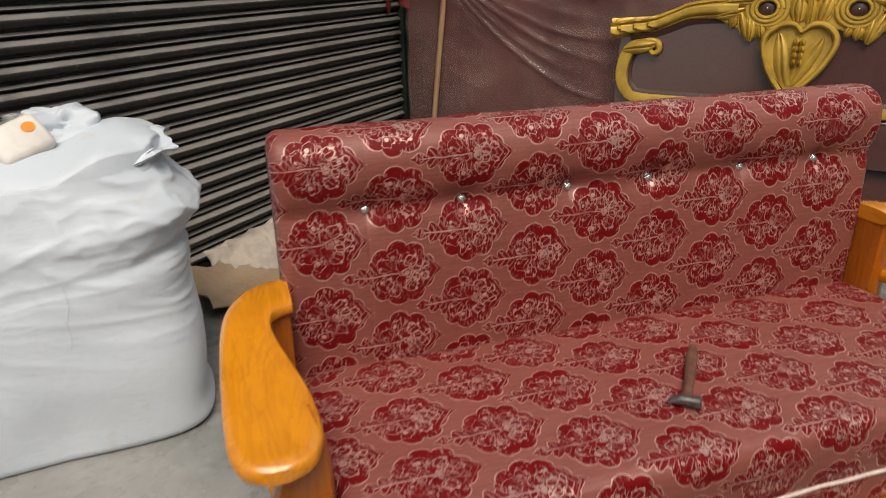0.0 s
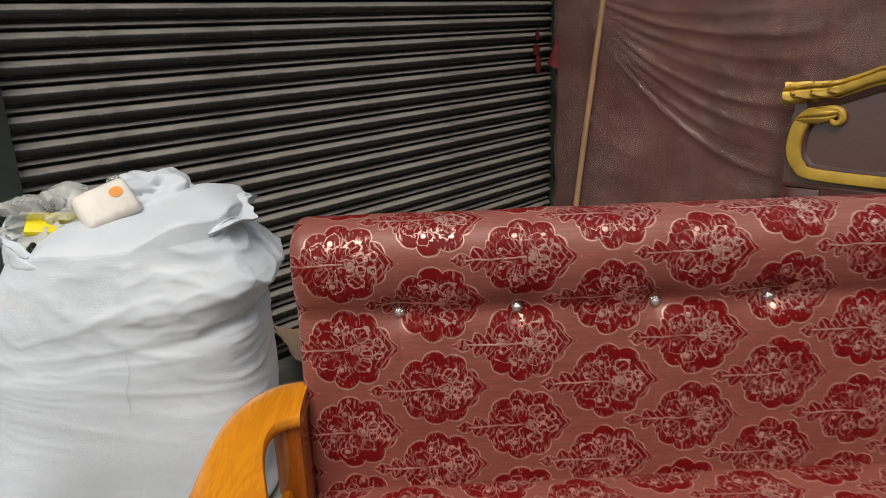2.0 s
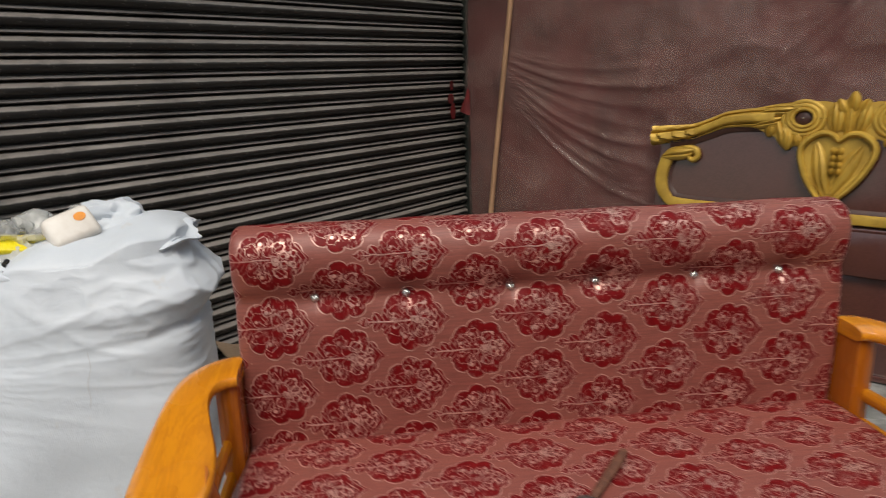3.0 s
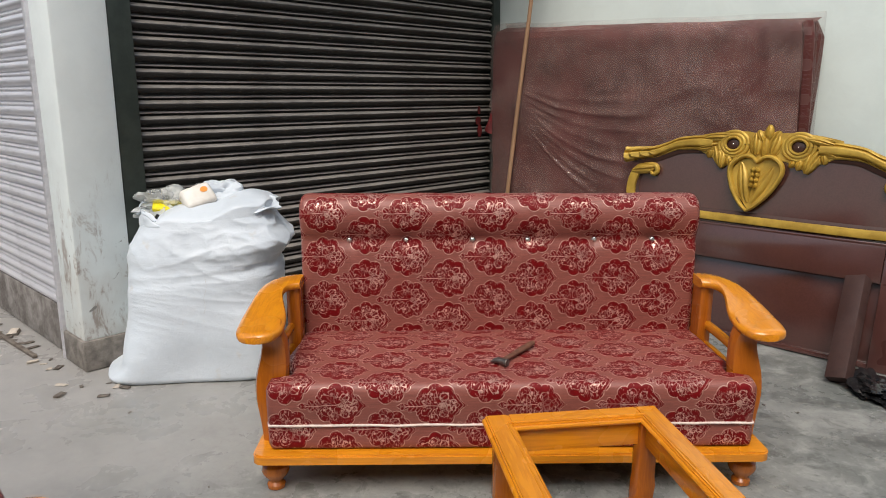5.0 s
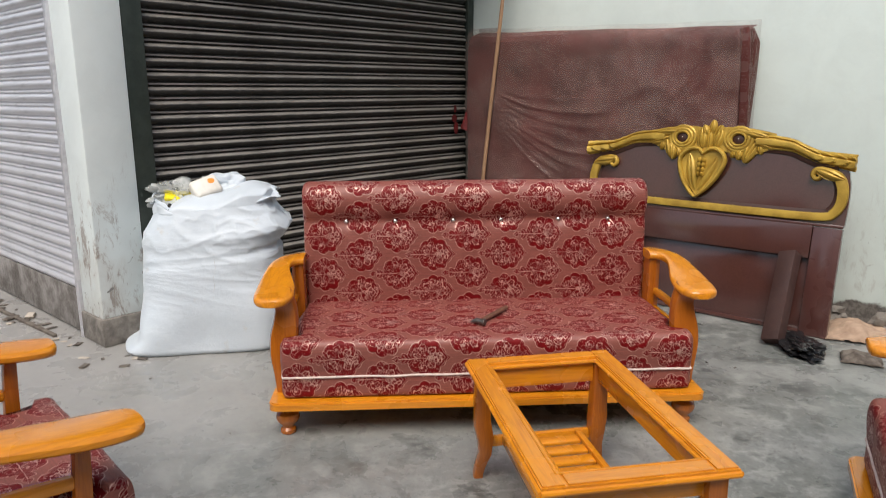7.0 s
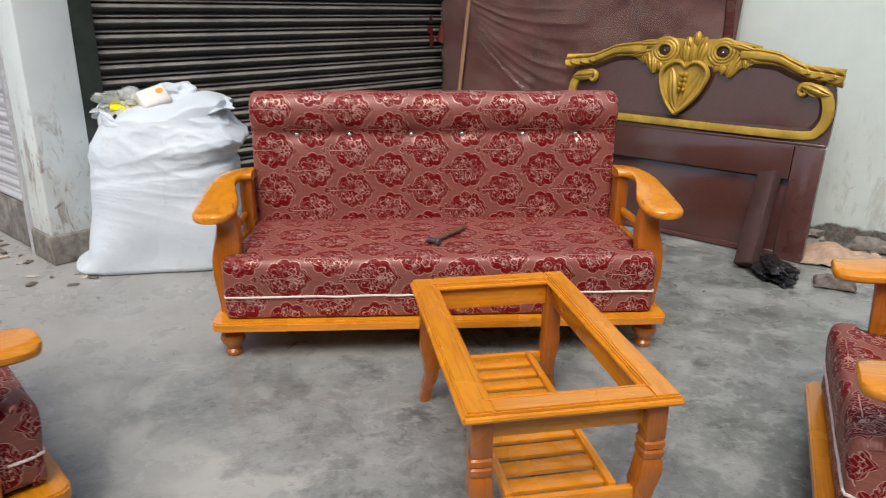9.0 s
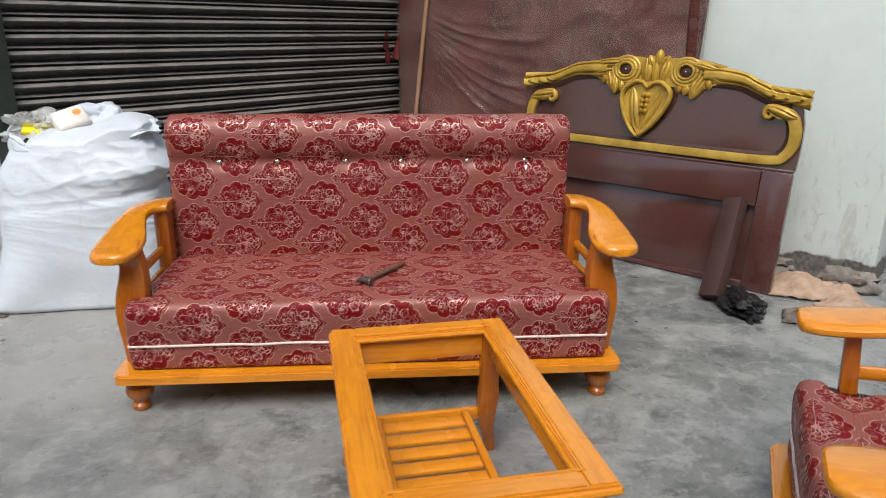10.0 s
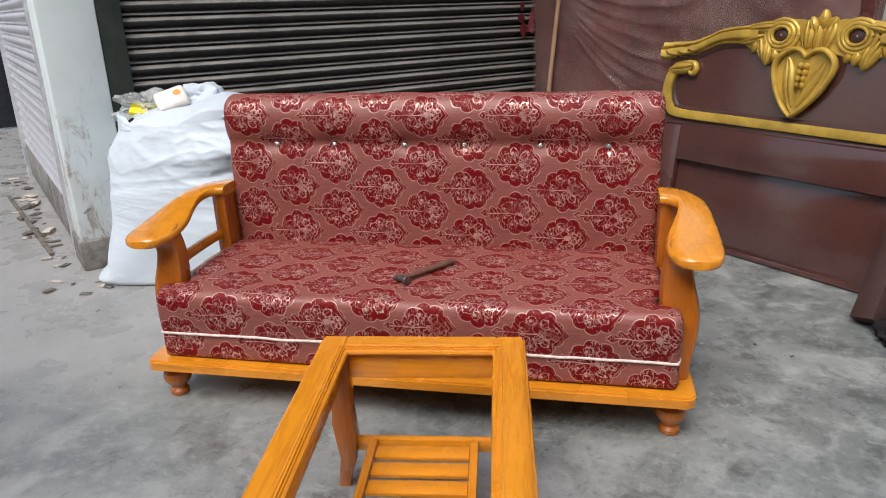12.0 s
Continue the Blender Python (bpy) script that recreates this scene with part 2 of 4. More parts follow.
def concrete_floor():
    p = Mat("concrete_floor", 0.5)
    v = p.coord()
    big = p.noise(p.coord(loc=(4.3, 2.2, 0)), 0.9, 5, 0.6, 0.5)
    mid = p.noise(v, 4.5, 6, 0.62, 0.3)
    fine = p.noise(v, 60.0, 4, 0.7)
    c = p.mix(p.step(big, 0.35, 0.65), (0.142, 0.151, 0.143), (0.245, 0.249, 0.239))
    c = p.mix(p.step(mid, 0.50, 0.66, 0.0, 0.75), c, (0.305, 0.308, 0.292))
    c = p.mix(p.step(mid, 0.46, 0.32, 0.0, 0.75), c, (0.065, 0.070, 0.065))
    c = p.mix(p.step(fine, 0.5, 0.75, 0.0, 0.35), c, (0.129, 0.129, 0.125))
    blot = p.noise(p.coord(loc=(1.7, 5.2, 0)), 9.0, 6, 0.68, 0.8)
    c = p.mix(p.step(blot, 0.53, 0.66, 0.0, 0.50), c, (0.323, 0.329, 0.308))
    c = p.mix(p.step(blot, 0.45, 0.34, 0.0, 0.55), c, (0.079, 0.084, 0.079))
    grit = p.noise(p.coord(loc=(2.1, 0.4, 0)), 26.0, 5, 0.7, 0.4)
    c = p.mix(p.step(grit, 0.52, 0.68, 0.0, 0.38), c, (0.361, 0.365, 0.344))
    c = p.mix(p.step(grit, 0.46, 0.32, 0.0, 0.45), c, (0.069, 0.074, 0.069))
    scrape = p.noise(p.coord(scale=(1.4, 7.0, 1.0), rot=(0, 0, 0.5)), 2.2, 5, 0.65, 0.6)
    c = p.mix(p.step(scrape, 0.62, 0.70, 0.0, 0.40), c, (0.413, 0.413, 0.396))
    dust = p.step(p.noise(v, 1.3, 3), 0.5, 0.7, 0.0, 0.22)
    x, y, _ = p.xyz(v)
    for px, py, rad in ((-0.90, -0.68, 0.30), (-0.62, -0.86, 0.22)):
        away = p.f('SQRT', p.f('ADD', p.f('POWER', p.f('SUBTRACT', x, px), 2), p.f('POWER', p.f('SUBTRACT', y, py), 2)))
        spill = p.step(p.f('ADD', away, p.f('MULTIPLY_ADD', mid, 0.9, -0.45)), rad * 0.95, rad * 0.30)
        c = p.mix(p.f('MULTIPLY', spill, 0.75), c, (0.430, 0.421, 0.391))
    # sky glare on the left side, painted as a paler floor colour
    sky_glare = p.step(p.f('ADD', p.f('MULTIPLY', x, -1.0), p.f('MULTIPLY', big, 1.6)), 1.1, 2.8)
    c = p.mix(p.f('MULTIPLY', sky_glare, 0.75), c, (0.318, 0.303, 0.288))
    h = p.f('ADD', p.f('MULTIPLY', mid, 1.0), p.f('MULTIPLY', fine, 0.25))
    return p.done(c, p.bump(h, 0.004, 0.5), p.f('ADD', p.step(mid, 0.3, 0.7, 0.18, 0.42), dust))


def wall_paint(name, paint, foot, drip=1.0, dirt=0.75):
    """Lime paint that has flaked off near the ground and shows bare, dirty plaster."""
    p = Mat(name, 0.75)
    v = p.coord()
    z = p.xyz(v)[2]
    n = p.noise(v, 5.0, 6, 0.65, 0.4)
    fine = p.noise(v, 45.0, 4)
    streak = p.noise(p.coord(scale=(9, 9, 3.2)), 1.4, 8, 0.74, 0.5)
    c = p.mix(p.step(n, 0.35, 0.7, 0.0, 0.35), paint, tuple(k * 0.84 for k in paint))
    level = p.f('ADD', z, p.f('MULTIPLY_ADD', streak, -drip, drip * 0.5))
    grime = p.f('MULTIPLY', p.step(level, 1.05, 0.35), p.step(streak, 0.52, 0.64))
    c = p.mix(p.f('MULTIPLY', p.step(p.noise(v, 2.6, 3), 0.42, 0.66), p.f('MULTIPLY', p.step(level, 0.95, 0.15), dirt * 0.45)), c, (0.42, 0.36, 0.30))
    c = p.mix(p.f('MULTIPLY', grime, dirt * 0.8), c, (0.235, 0.175, 0.135))
    flake = p.f('MULTIPLY', p.step(p.noise(v, 14.0, 4, 0.6, 0.8), 0.66, 0.70), p.step(level, 1.1, 0.5))
    c = p.mix(p.f('MULTIPLY', flake, dirt), c, (0.20, 0.19, 0.175))
    bare = p.step(p.f('ADD', z, p.f('MULTIPLY_ADD', n, -0.22, 0.11)), foot + 0.012, foot - 0.012)
    soil = p.mix(p.step(fine, 0.35, 0.65), (0.115, 0.10, 0.09), (0.215, 0.195, 0.175))
    c = p.mix(bare, c, soil)
    h = p.f('ADD', p.f('MULTIPLY', n, 0.6), p.f('ADD', p.f('MULTIPLY', fine, 0.25), p.f('MULTIPLY', bare, -1.0)))
    return p.done(c, p.bump(h, 0.004, 0.6))


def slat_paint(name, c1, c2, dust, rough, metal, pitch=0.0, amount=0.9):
    """Painted steel lath with spots of dust; light on its two curls is painted in as pale bands."""
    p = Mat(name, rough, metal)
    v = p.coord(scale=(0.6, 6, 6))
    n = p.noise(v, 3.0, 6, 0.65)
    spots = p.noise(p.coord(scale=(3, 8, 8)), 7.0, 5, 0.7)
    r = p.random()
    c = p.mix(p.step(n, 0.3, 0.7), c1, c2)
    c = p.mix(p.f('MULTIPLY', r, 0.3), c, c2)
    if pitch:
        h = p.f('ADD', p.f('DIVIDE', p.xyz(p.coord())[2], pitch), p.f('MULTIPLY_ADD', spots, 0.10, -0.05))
        # pale bands painted where the upper curves would catch the light
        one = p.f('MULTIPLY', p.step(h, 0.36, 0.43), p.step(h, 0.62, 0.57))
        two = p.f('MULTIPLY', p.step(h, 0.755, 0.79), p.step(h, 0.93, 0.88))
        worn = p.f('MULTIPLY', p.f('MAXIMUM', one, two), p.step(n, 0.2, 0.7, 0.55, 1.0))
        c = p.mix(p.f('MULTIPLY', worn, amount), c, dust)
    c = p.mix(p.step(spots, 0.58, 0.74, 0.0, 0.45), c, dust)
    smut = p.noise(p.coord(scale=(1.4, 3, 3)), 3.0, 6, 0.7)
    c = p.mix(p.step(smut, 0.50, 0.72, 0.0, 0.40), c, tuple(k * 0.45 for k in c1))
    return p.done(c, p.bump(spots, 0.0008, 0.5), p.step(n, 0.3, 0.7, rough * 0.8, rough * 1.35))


def film(name, tint, haze, rough=0.12):
    """Thin clear plastic with a veil of dust."""
    p = Mat(name, rough, Alpha=1.0)
    n = p.noise(p.coord(), 3.5, 5, 0.6, 0.5)
    fine = p.noise(p.coord(), 24.0, 4)
    p.put(p.b.inputs["Alpha"], p.f('ADD', p.step(n, 0.3, 0.7, haze * 0.45, min(1.0, haze * 1.6)), p.step(fine, 0.5, 0.9, 0.0, 0.06)))
    return p.done(tint, p.bump(n, 0.006, 0.4), rough)


def sacking():
    p = Mat("white_sack", 0.42, Sheen_Weight=0.2, Subsurface_Weight=0.0)
    v = p.coord()
    weave = p.f('MULTIPLY', p.f('SINE', p.f('MULTIPLY', p.xyz(v)[2], 1400.0)), p.f('SINE', p.f('MULTIPLY', p.xyz(v)[0], 1400.0)))
    fold = p.noise(p.coord(scale=(1.0, 1.0, 7.0), rot=(0.1, 0.25, 0)), 3.4, 4, 0.6, 1.2)
    up = p.step(p.xyz(v)[2], 0.25, 0.55)
    ridge = p.f('MULTIPLY', p.f('ABSOLUTE', p.f('SUBTRACT', fold, 0.5)), p.f('MULTIPLY', up, -0.25))
    crease = p.f('ADD', p.noise(p.coord(scale=(1.6, 1.6, 2.4)), 5.0, 6, 0.62, 0.3), ridge)
    dirt = p.noise(v, 4.0, 5, 0.6)
    c = p.mix(p.step(dirt, 0.35, 0.75, 0.0, 0.4), (0.57, 0.625, 0.68), (0.48, 0.535, 0.585))
    c = p.mix(p.step(p.noise(v, 11.0, 5), 0.62, 0.74, 0.0, 0.35), c, (0.50, 0.44, 0.36))
    return p.done(c, p.bump(p.f('ADD', p.f('MULTIPLY', crease, 1.0), p.f('MULTIPLY', weave, 0.03)), 0.011, 0.5))


floor_mat = concrete_floor()
mint_wall = wall_paint("mint_wall_paint", (0.675, 0.755, 0.725), 0.13, 0.35, 0.3)
pillar_paint = wall_paint("pillar_paint", (0.71, 0.765, 0.76), 0.02, 1.3, 0.9)
bare_plaster = plain("bare_plaster", (0.11, 0.098, 0.085), (0.24, 0.215, 0.19), 14, 0.85, bump=0.005)
# near-black lath; its pale dust colour also paints the light on the curls
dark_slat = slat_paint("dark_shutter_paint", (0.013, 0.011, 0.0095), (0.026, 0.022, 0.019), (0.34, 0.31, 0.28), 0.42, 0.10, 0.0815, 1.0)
grey_slat = slat_paint("grey_shutter_paint", (0.63, 0.625, 0.66), (0.75, 0.74, 0.77), (0.86, 0.85, 0.88), 0.34, 0.50, 0.078, 0.8)
green_frame = plain("green_black_paint", (0.016, 0.024, 0.019), (0.032, 0.042, 0.034), 8, 0.45)
# near-black colour that holds the darkness behind the shutter
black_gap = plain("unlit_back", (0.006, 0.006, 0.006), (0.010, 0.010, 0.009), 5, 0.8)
gold = plain("gold_paint", (0.56, 0.365, 0.060), (0.38, 0.235, 0.035), 9, 0.40, 0.30, 0.0012)
# dark brown of the bosses, also used for shade painted behind the gold carving
groove = plain("dark_boss_and_shade", (0.035, 0.012, 0.008), (0.05, 0.018, 0.012), 16, 0.5)
sack_mat = sacking()
faded_cloth = plain("faded_red_cloth", (0.062, 0.017, 0.015), (0.130, 0.038, 0.034), 2.6, 0.6, bump=0.001, detail=7)
piping_mat = plain("white_cord", (0.72, 0.62, 0.56), (0.60, 0.48, 0.43), 60, 0.7)
crystal = plain("glass_button", (0.85, 0.85, 0.83), (0.45, 0.45, 0.43), 160, 0.06, 0.9, 0.002)
steel = plain("worn_steel", (0.10, 0.085, 0.075), (0.19, 0.17, 0.155), 40, 0.4, 0.7)
handle_wood = plain("handle_wood", (0.17, 0.075, 0.045), (0.10, 0.042, 0.026), 30, 0.55)
wrap_film = film("dusty_plastic", (0.36, 0.255, 0.225), 0.20, 0.13)
clear_film = film("clear_plastic", (0.62, 0.64, 0.62), 0.45, 0.12)
black_film = plain("black_plastic", (0.008, 0.008, 0.009), (0.016, 0.016, 0.017), 10, 0.16)
brown_cloth = plain("brown_cloth", (0.30, 0.20, 0.14), (0.42, 0.30, 0.215), 16, 0.95, bump=0.004)
cardboard = plain("cardboard", (0.36, 0.26, 0.17), (0.28, 0.19, 0.12), 6, 0.85)
pale_rag = plain("pale_rag", (0.50, 0.44, 0.37), (0.36, 0.31, 0.26), 8, 0.9, bump=0.006)
yellow_pack = plain("yellow_packet", (0.80, 0.68, 0.02), (0.70, 0.58, 0.02), 12, 0.3)
white_card = plain("white_card", (0.74, 0.72, 0.67), (0.62, 0.58, 0.52), 12, 0.5)
orange_ink = plain("orange_ink", (0.75, 0.28, 0.02), (0.65, 0.22, 0.02), 30, 0.5)
grey_ink = plain("grey_ink", (0.40, 0.39, 0.37), (0.32, 0.31, 0.30), 30, 0.5)
dirty_plate = plain("dirty_steel_plate", (0.110, 0.096, 0.086), (0.300, 0.280, 0.265), 7, 0.6, 0.1)
debris_mat = plain("debris", (0.065, 0.050, 0.040), (0.17, 0.145, 0.12), 20, 0.9)
red_paint = plain("red_paint_smear", (0.20, 0.02, 0.02), (0.11, 0.015, 0.015), 20, 0.5)
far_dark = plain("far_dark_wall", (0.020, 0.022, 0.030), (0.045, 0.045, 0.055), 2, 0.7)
far_wall_mat = wall_paint("lane_wall_paint", (0.50, 0.50, 0.47), 0.2)


# ---- mesh helpers ----
def part(name, bm, material, parent=None, label="", smooth=35):
    me = bpy.data.meshes.new(name)
    bmesh.ops.recalc_face_normals(bm, faces=bm.faces)
    bm.to_mesh(me)
    bm.free()
    me.materials.append(material)
    if smooth:
        for p in me.polygons:
            p.use_smooth = True
        me.set_sharp_from_angle(angle=radians(smooth))
    ob = new(name, me)
    ob.parent = parent
    if label:
        ob["label"] = label
    return ob


def twin(name, ob, parent, m):
    """Another piece on the same mesh."""
    other = new(name, ob.data)
    other.parent = parent
    other.matrix_local = m
    return other


def thing(name, m, label, category, group="", kind=""):
    e = new(name)
    e.empty_display_size = 0.1
    e.matrix_world = m
    return tagged(e, label, category, group, kind)


def box(bm, x0, x1, y0, y1, z0, z1, bevel=0.004, m=None, seg=2):
    g = bmesh.ops.create_cube(bm, size=1.0)["verts"]
    bmesh.ops.scale(bm, vec=(x1 - x0, y1 - y0, z1 - z0), verts=g)
    bmesh.ops.translate(bm, vec=((x0 + x1) / 2, (y0 + y1) / 2, (z0 + z1) / 2), verts=g)
    if m is not None:
        bmesh.ops.transform(bm, matrix=m, verts=g)
    if bevel:
        es = list({e for q in g for e in q.link_edges})
        bmesh.ops.bevel(bm, geom=es, offset=bevel, segments=seg, affect='EDGES', profile=0.5)
    return bm


def cuboid(*a, **k):
    return box(bmesh.new(), *a, **k)


def grid(bm, nu, nv, f, uvf=None, close_u=False, cap=False):
    """A sheet of nu x nv cells; f(a, b) gives the place, uvf(a, b) the UV in metres, a and b from 0 to 1."""
    cu = nu if close_u else nu + 1
    vs = [[bm.verts.new(f(i / nu, j / nv)) for j in range(nv + 1)] for i in range(cu)]
    layer = bm.loops.layers.uv.verify() if uvf else None
    for i in range(nu):
        for j in range(nv):
            k = (i + 1) % cu
            face = bm.faces.new((vs[i][j], vs[k][j], vs[k][j + 1], vs[i][j + 1]))
            if layer:
                for loop, (a, b) in zip(face.loops, ((i, j), (i + 1, j), (i + 1, j + 1), (i, j + 1))):
                    loop[layer].uv = uvf(a / nu, b / nv)
    if cap:
        for j in (0, nv):
            bm.faces.new([vs[i][j] for i in range(cu)])
    return vs


def sweep(bm, pts, sizes, normal, n=10, caps=True, square=2.0):
    """An oval rod along pts; sizes: one (half width, half depth) or a list; the depth lies along normal."""
    pts = [Vector(p) for p in pts]
    normal = Vector(normal).normalized()
    if isinstance(sizes, tuple):
        sizes = [sizes] * len(pts)
    rings = []
    for i, p in enumerate(pts):
        t = (pts[min(i + 1, len(pts) - 1)] - pts[max(i - 1, 0)]).normalized()
        side = t.cross(normal).normalized()
        up = side.cross(t).normalized()
        w, d = sizes[i]
        ring = []
        for k in range(n):
            a = 2 * math.pi * k / n
            c, s = math.cos(a), math.sin(a)
            q = (abs(c) ** square + abs(s) ** square) ** (-1 / square)
            ring.append(bm.verts.new(p + side * (w * c * q) + up * (d * s * q)))
        rings.append(ring)
    for a, b in zip(rings, rings[1:]):
        for k in range(n):
            bm.faces.new((a[k], a[(k + 1) % n], b[(k + 1) % n], b[k]))
    if caps:
        bm.faces.new(rings[0])
        bm.faces.new(rings[-1])
    return bm


def lathe(bm, prof, x, y, n=20):
    grid(bm, n, len(prof) - 1, lambda a, b: (x + prof[round(b * (len(prof) - 1))][0] * math.cos(2 * math.pi * a), y + prof[round(b * (len(prof) - 1))][0] * math.sin(2 * math.pi * a), prof[round(b * (len(prof) - 1))][1]), close_u=True, cap=True)
    return bm


def prism(bm, pts, place, depth, bevel=0.0):
    """A flat board: the outline pts carried by place(a, b) and pushed back by the vector depth."""
    vs = [bm.verts.new(place(*p)) for p in pts]
    face = bm.faces.new(vs)
    g = bmesh.ops.extrude_face_region(bm, geom=[face])
    top = [q for q in g["geom"] if isinstance(q, bmesh.types.BMVert)]
    bmesh.ops.translate(bm, vec=depth, verts=top)
    if bevel:
        es = [e for e in face.edges]
        bmesh.ops.bevel(bm, geom=es, offset=bevel, segments=2, affect='EDGES')
    return bm


def smooth_line(pts, n=8):
    """A Catmull-Rom curve through pts."""
    pts = [Vector(p) for p in pts]
    out = []
    for i in range(len(pts) - 1):
        p0, p1, p2, p3 = pts[max(i - 1, 0)], pts[i], pts[i + 1], pts[min(i + 2, len(pts) - 1)]
        for k in range(n):
            t = k / n
            out.append(0.5 * ((2 * p1) + (p2 - p0) * t + (2 * p0 - 5 * p1 + 4 * p2 - p3) * t * t + (3 * p1 - p0 - 3 * p2 + p3) * t ** 3))
    return out + [pts[-1]]


def bell(x, w):
    return math.exp(-(x / w) ** 2)


B = pose(0, 0, 0, 0, 0, 45)      # the building's axes: local x along the dark shutter, local y along the grey one

# ---- the large structure ----
bm = bmesh.new()
grid(bm, 2, 2, lambda a, b: (-300 + 600 * a, -300 + 600 * b, 0.0))
tagged(part("ground", bm, floor_mat), "worn grey concrete ground with pale scrapes and dust", "ground", kind="structure")

WALL_U, SHUT_V = 2.68, 2.36
w = tagged(part("wall_east", cuboid(WALL_U, WALL_U + 0.35, -1.135, SHUT_V + 0.5, 0, 3.3, 0.012), mint_wall), "pale mint painted wall with dirty flaking foot", "wall", kind="structure")
w.matrix_world = B
# shade of the recess past the corner is put into this wall's dark colour
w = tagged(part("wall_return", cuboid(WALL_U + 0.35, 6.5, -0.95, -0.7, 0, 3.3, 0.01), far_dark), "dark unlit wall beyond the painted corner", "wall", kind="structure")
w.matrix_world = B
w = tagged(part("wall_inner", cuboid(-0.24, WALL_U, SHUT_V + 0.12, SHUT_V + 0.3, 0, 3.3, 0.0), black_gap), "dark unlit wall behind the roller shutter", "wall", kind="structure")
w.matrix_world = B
w = tagged(part("wall_side", cuboid(-0.50, -0.34, 2.66, 5.4, 0, 3.3, 0.0), bare_plaster), "plaster wall behind the grey roller shutter", "wall", kind="structure")
w.matrix_world = B
w = tagged(part("lintel", cuboid(-0.63, WALL_U, SHUT_V - 0.07, SHUT_V + 0.3, 2.75, 3.3, 0.01), pillar_paint), "painted lintel above the roller shutter", "lintel", kind="structure")
w.matrix_world = B
# two unseen walls that close the lane, raised to cut the low light
w = tagged(part("wall_lane", cuboid(-9, 9, -7.3, -7.0, 0, 5.6, 0.0), far_wall_mat), "unseen plain painted wall across the lane, tall to block low light", "wall", kind="structure")
w = tagged(part("wall_lane_end", cuboid(6.7, 7.0, -7.0, 2.0, 0, 5.6, 0.0), far_wall_mat), "unseen plain painted wall closing the lane, tall to block low light", "wall", kind="structure")

# unseen slab, added to keep the overhead sky off the corner
w = tagged(part("ceiling", cuboid(-0.63, WALL_U + 0.35, 1.55, SHUT_V + 0.5, 3.3, 3.45, 0.0), bare_plaster), "unseen plain slab added over the shop front to block overhead light", "ceiling", kind="structure")
w.matrix_world = B

pillar = thing("pillar", B, "white painted corner pillar, flaking and rust-stained near its foot", "pillar", kind="structure")
part("shaft", cuboid(-0.63, -0.355, 2.29, 2.56, 0.16, 3.3, 0.015), pillar_paint, pillar)
part("plinth", cuboid(-0.642, -0.345, 2.278, 2.57, 0, 0.165, 0.012), bare_plaster, pillar, "bare chipped concrete plinth")


# ---- roller shutters ----
def slat_mesh(length, pitch, depth):
    """One curled shutter lath: a wide bulge, a groove and a thin lip."""
    prof = [(0.000, 0.00), (0.05, 0.25), (0.12, 0.62), (0.21, 0.90), (0.31, 1.00), (0.41, 0.93), (0.52, 0.70), (0.61, 0.38), (0.665, 0.10), (0.69, 0.03), (0.70, 0.22), (0.73, 0.46), (0.78, 0.56), (0.85, 0.44), (0.91, 0.16), (0.95, 0.0), (1.0, 0.0)]
    bm = bmesh.new()
    n = len(prof) - 1
    grid(bm, 1, n, lambda a, b: (length * a, -depth * prof[round(b * n)][1], pitch * prof[round(b * n)][0]))
    grid(bm, 1, 1, lambda a, b: (length * a, 0.004, pitch * b))
    return bm


PITCH = 0.0815
shutter = thing("roller_shutter", B, "closed dark grey-brown steel roller shutter with curled laths", "roller shutter")
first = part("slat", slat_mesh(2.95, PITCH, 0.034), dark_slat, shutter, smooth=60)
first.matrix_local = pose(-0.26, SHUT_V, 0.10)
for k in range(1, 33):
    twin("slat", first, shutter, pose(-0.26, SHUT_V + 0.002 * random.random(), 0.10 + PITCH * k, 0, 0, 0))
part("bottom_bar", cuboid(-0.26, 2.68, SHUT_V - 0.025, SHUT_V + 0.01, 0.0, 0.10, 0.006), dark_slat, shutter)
part("guide_channel", cuboid(-0.355, -0.235, 2.30, 2.42, 0, 2.8, 0.006), green_frame, shutter, "green-black painted guide channel")
part("guide_channel", cuboid(2.60, 2.675, 2.31, 2.42, 0, 2.8, 0.006), green_frame, shutter, "green-black painted guide channel")
for k, (u, z, hu, hz) in enumerate(((2.44, 1.20, 0.035, 0.03), (2.46, 1.12, 0.03, 0.05), (2.45, 1.28, 0.02, 0.03))):
    bm = bmesh.new()
    grid(bm, 6, 6, lambda a, b: (u + hu * (2 * a - 1) * (1 - 0.5 * abs(2 * b - 1)), SHUT_V - 0.0355, z + hz * (2 * b - 1)))
    part("paint_smear", bm, red_paint, shutter, "smear of red paint")

PITCH_B = 0.078
grey = thing("roller_shutter", B, "closed light grey galvanised roller shutter along the lane", "roller shutter")
bm = slat_mesh(2.68, PITCH_B, 0.020)
first = part("slat", bm, grey_slat, grey, smooth=60)
first.matrix_local = pose(-0.60, 5.28, 0.12 + PITCH_B * 2, 0, 0, -90)
for k in range(3, 35):
    twin("slat", first, grey, pose(-0.60, 5.28, 0.12 + PITCH_B * k, 0, 0, -90))
part("bottom_plate", cuboid(-0.615, -0.59, 2.60, 5.28, 0.012, 0.12 + PITCH_B * 2, 0.004), dirty_plate, grey, "plain bottom plate of the shutter")
part("guide_channel", cuboid(-0.645, -0.585, 2.56, 2.60, 0, 3.0, 0.004), grey_slat, grey)
part("guide_channel", cuboid(-0.645, -0.585, 5.28, 5.36, 0, 3.0, 0.004), grey_slat, grey)

gate = thing("far_gate", B @ pose(-3.2, 8.6, 0), "dark closed gate far down the lane", "gate")
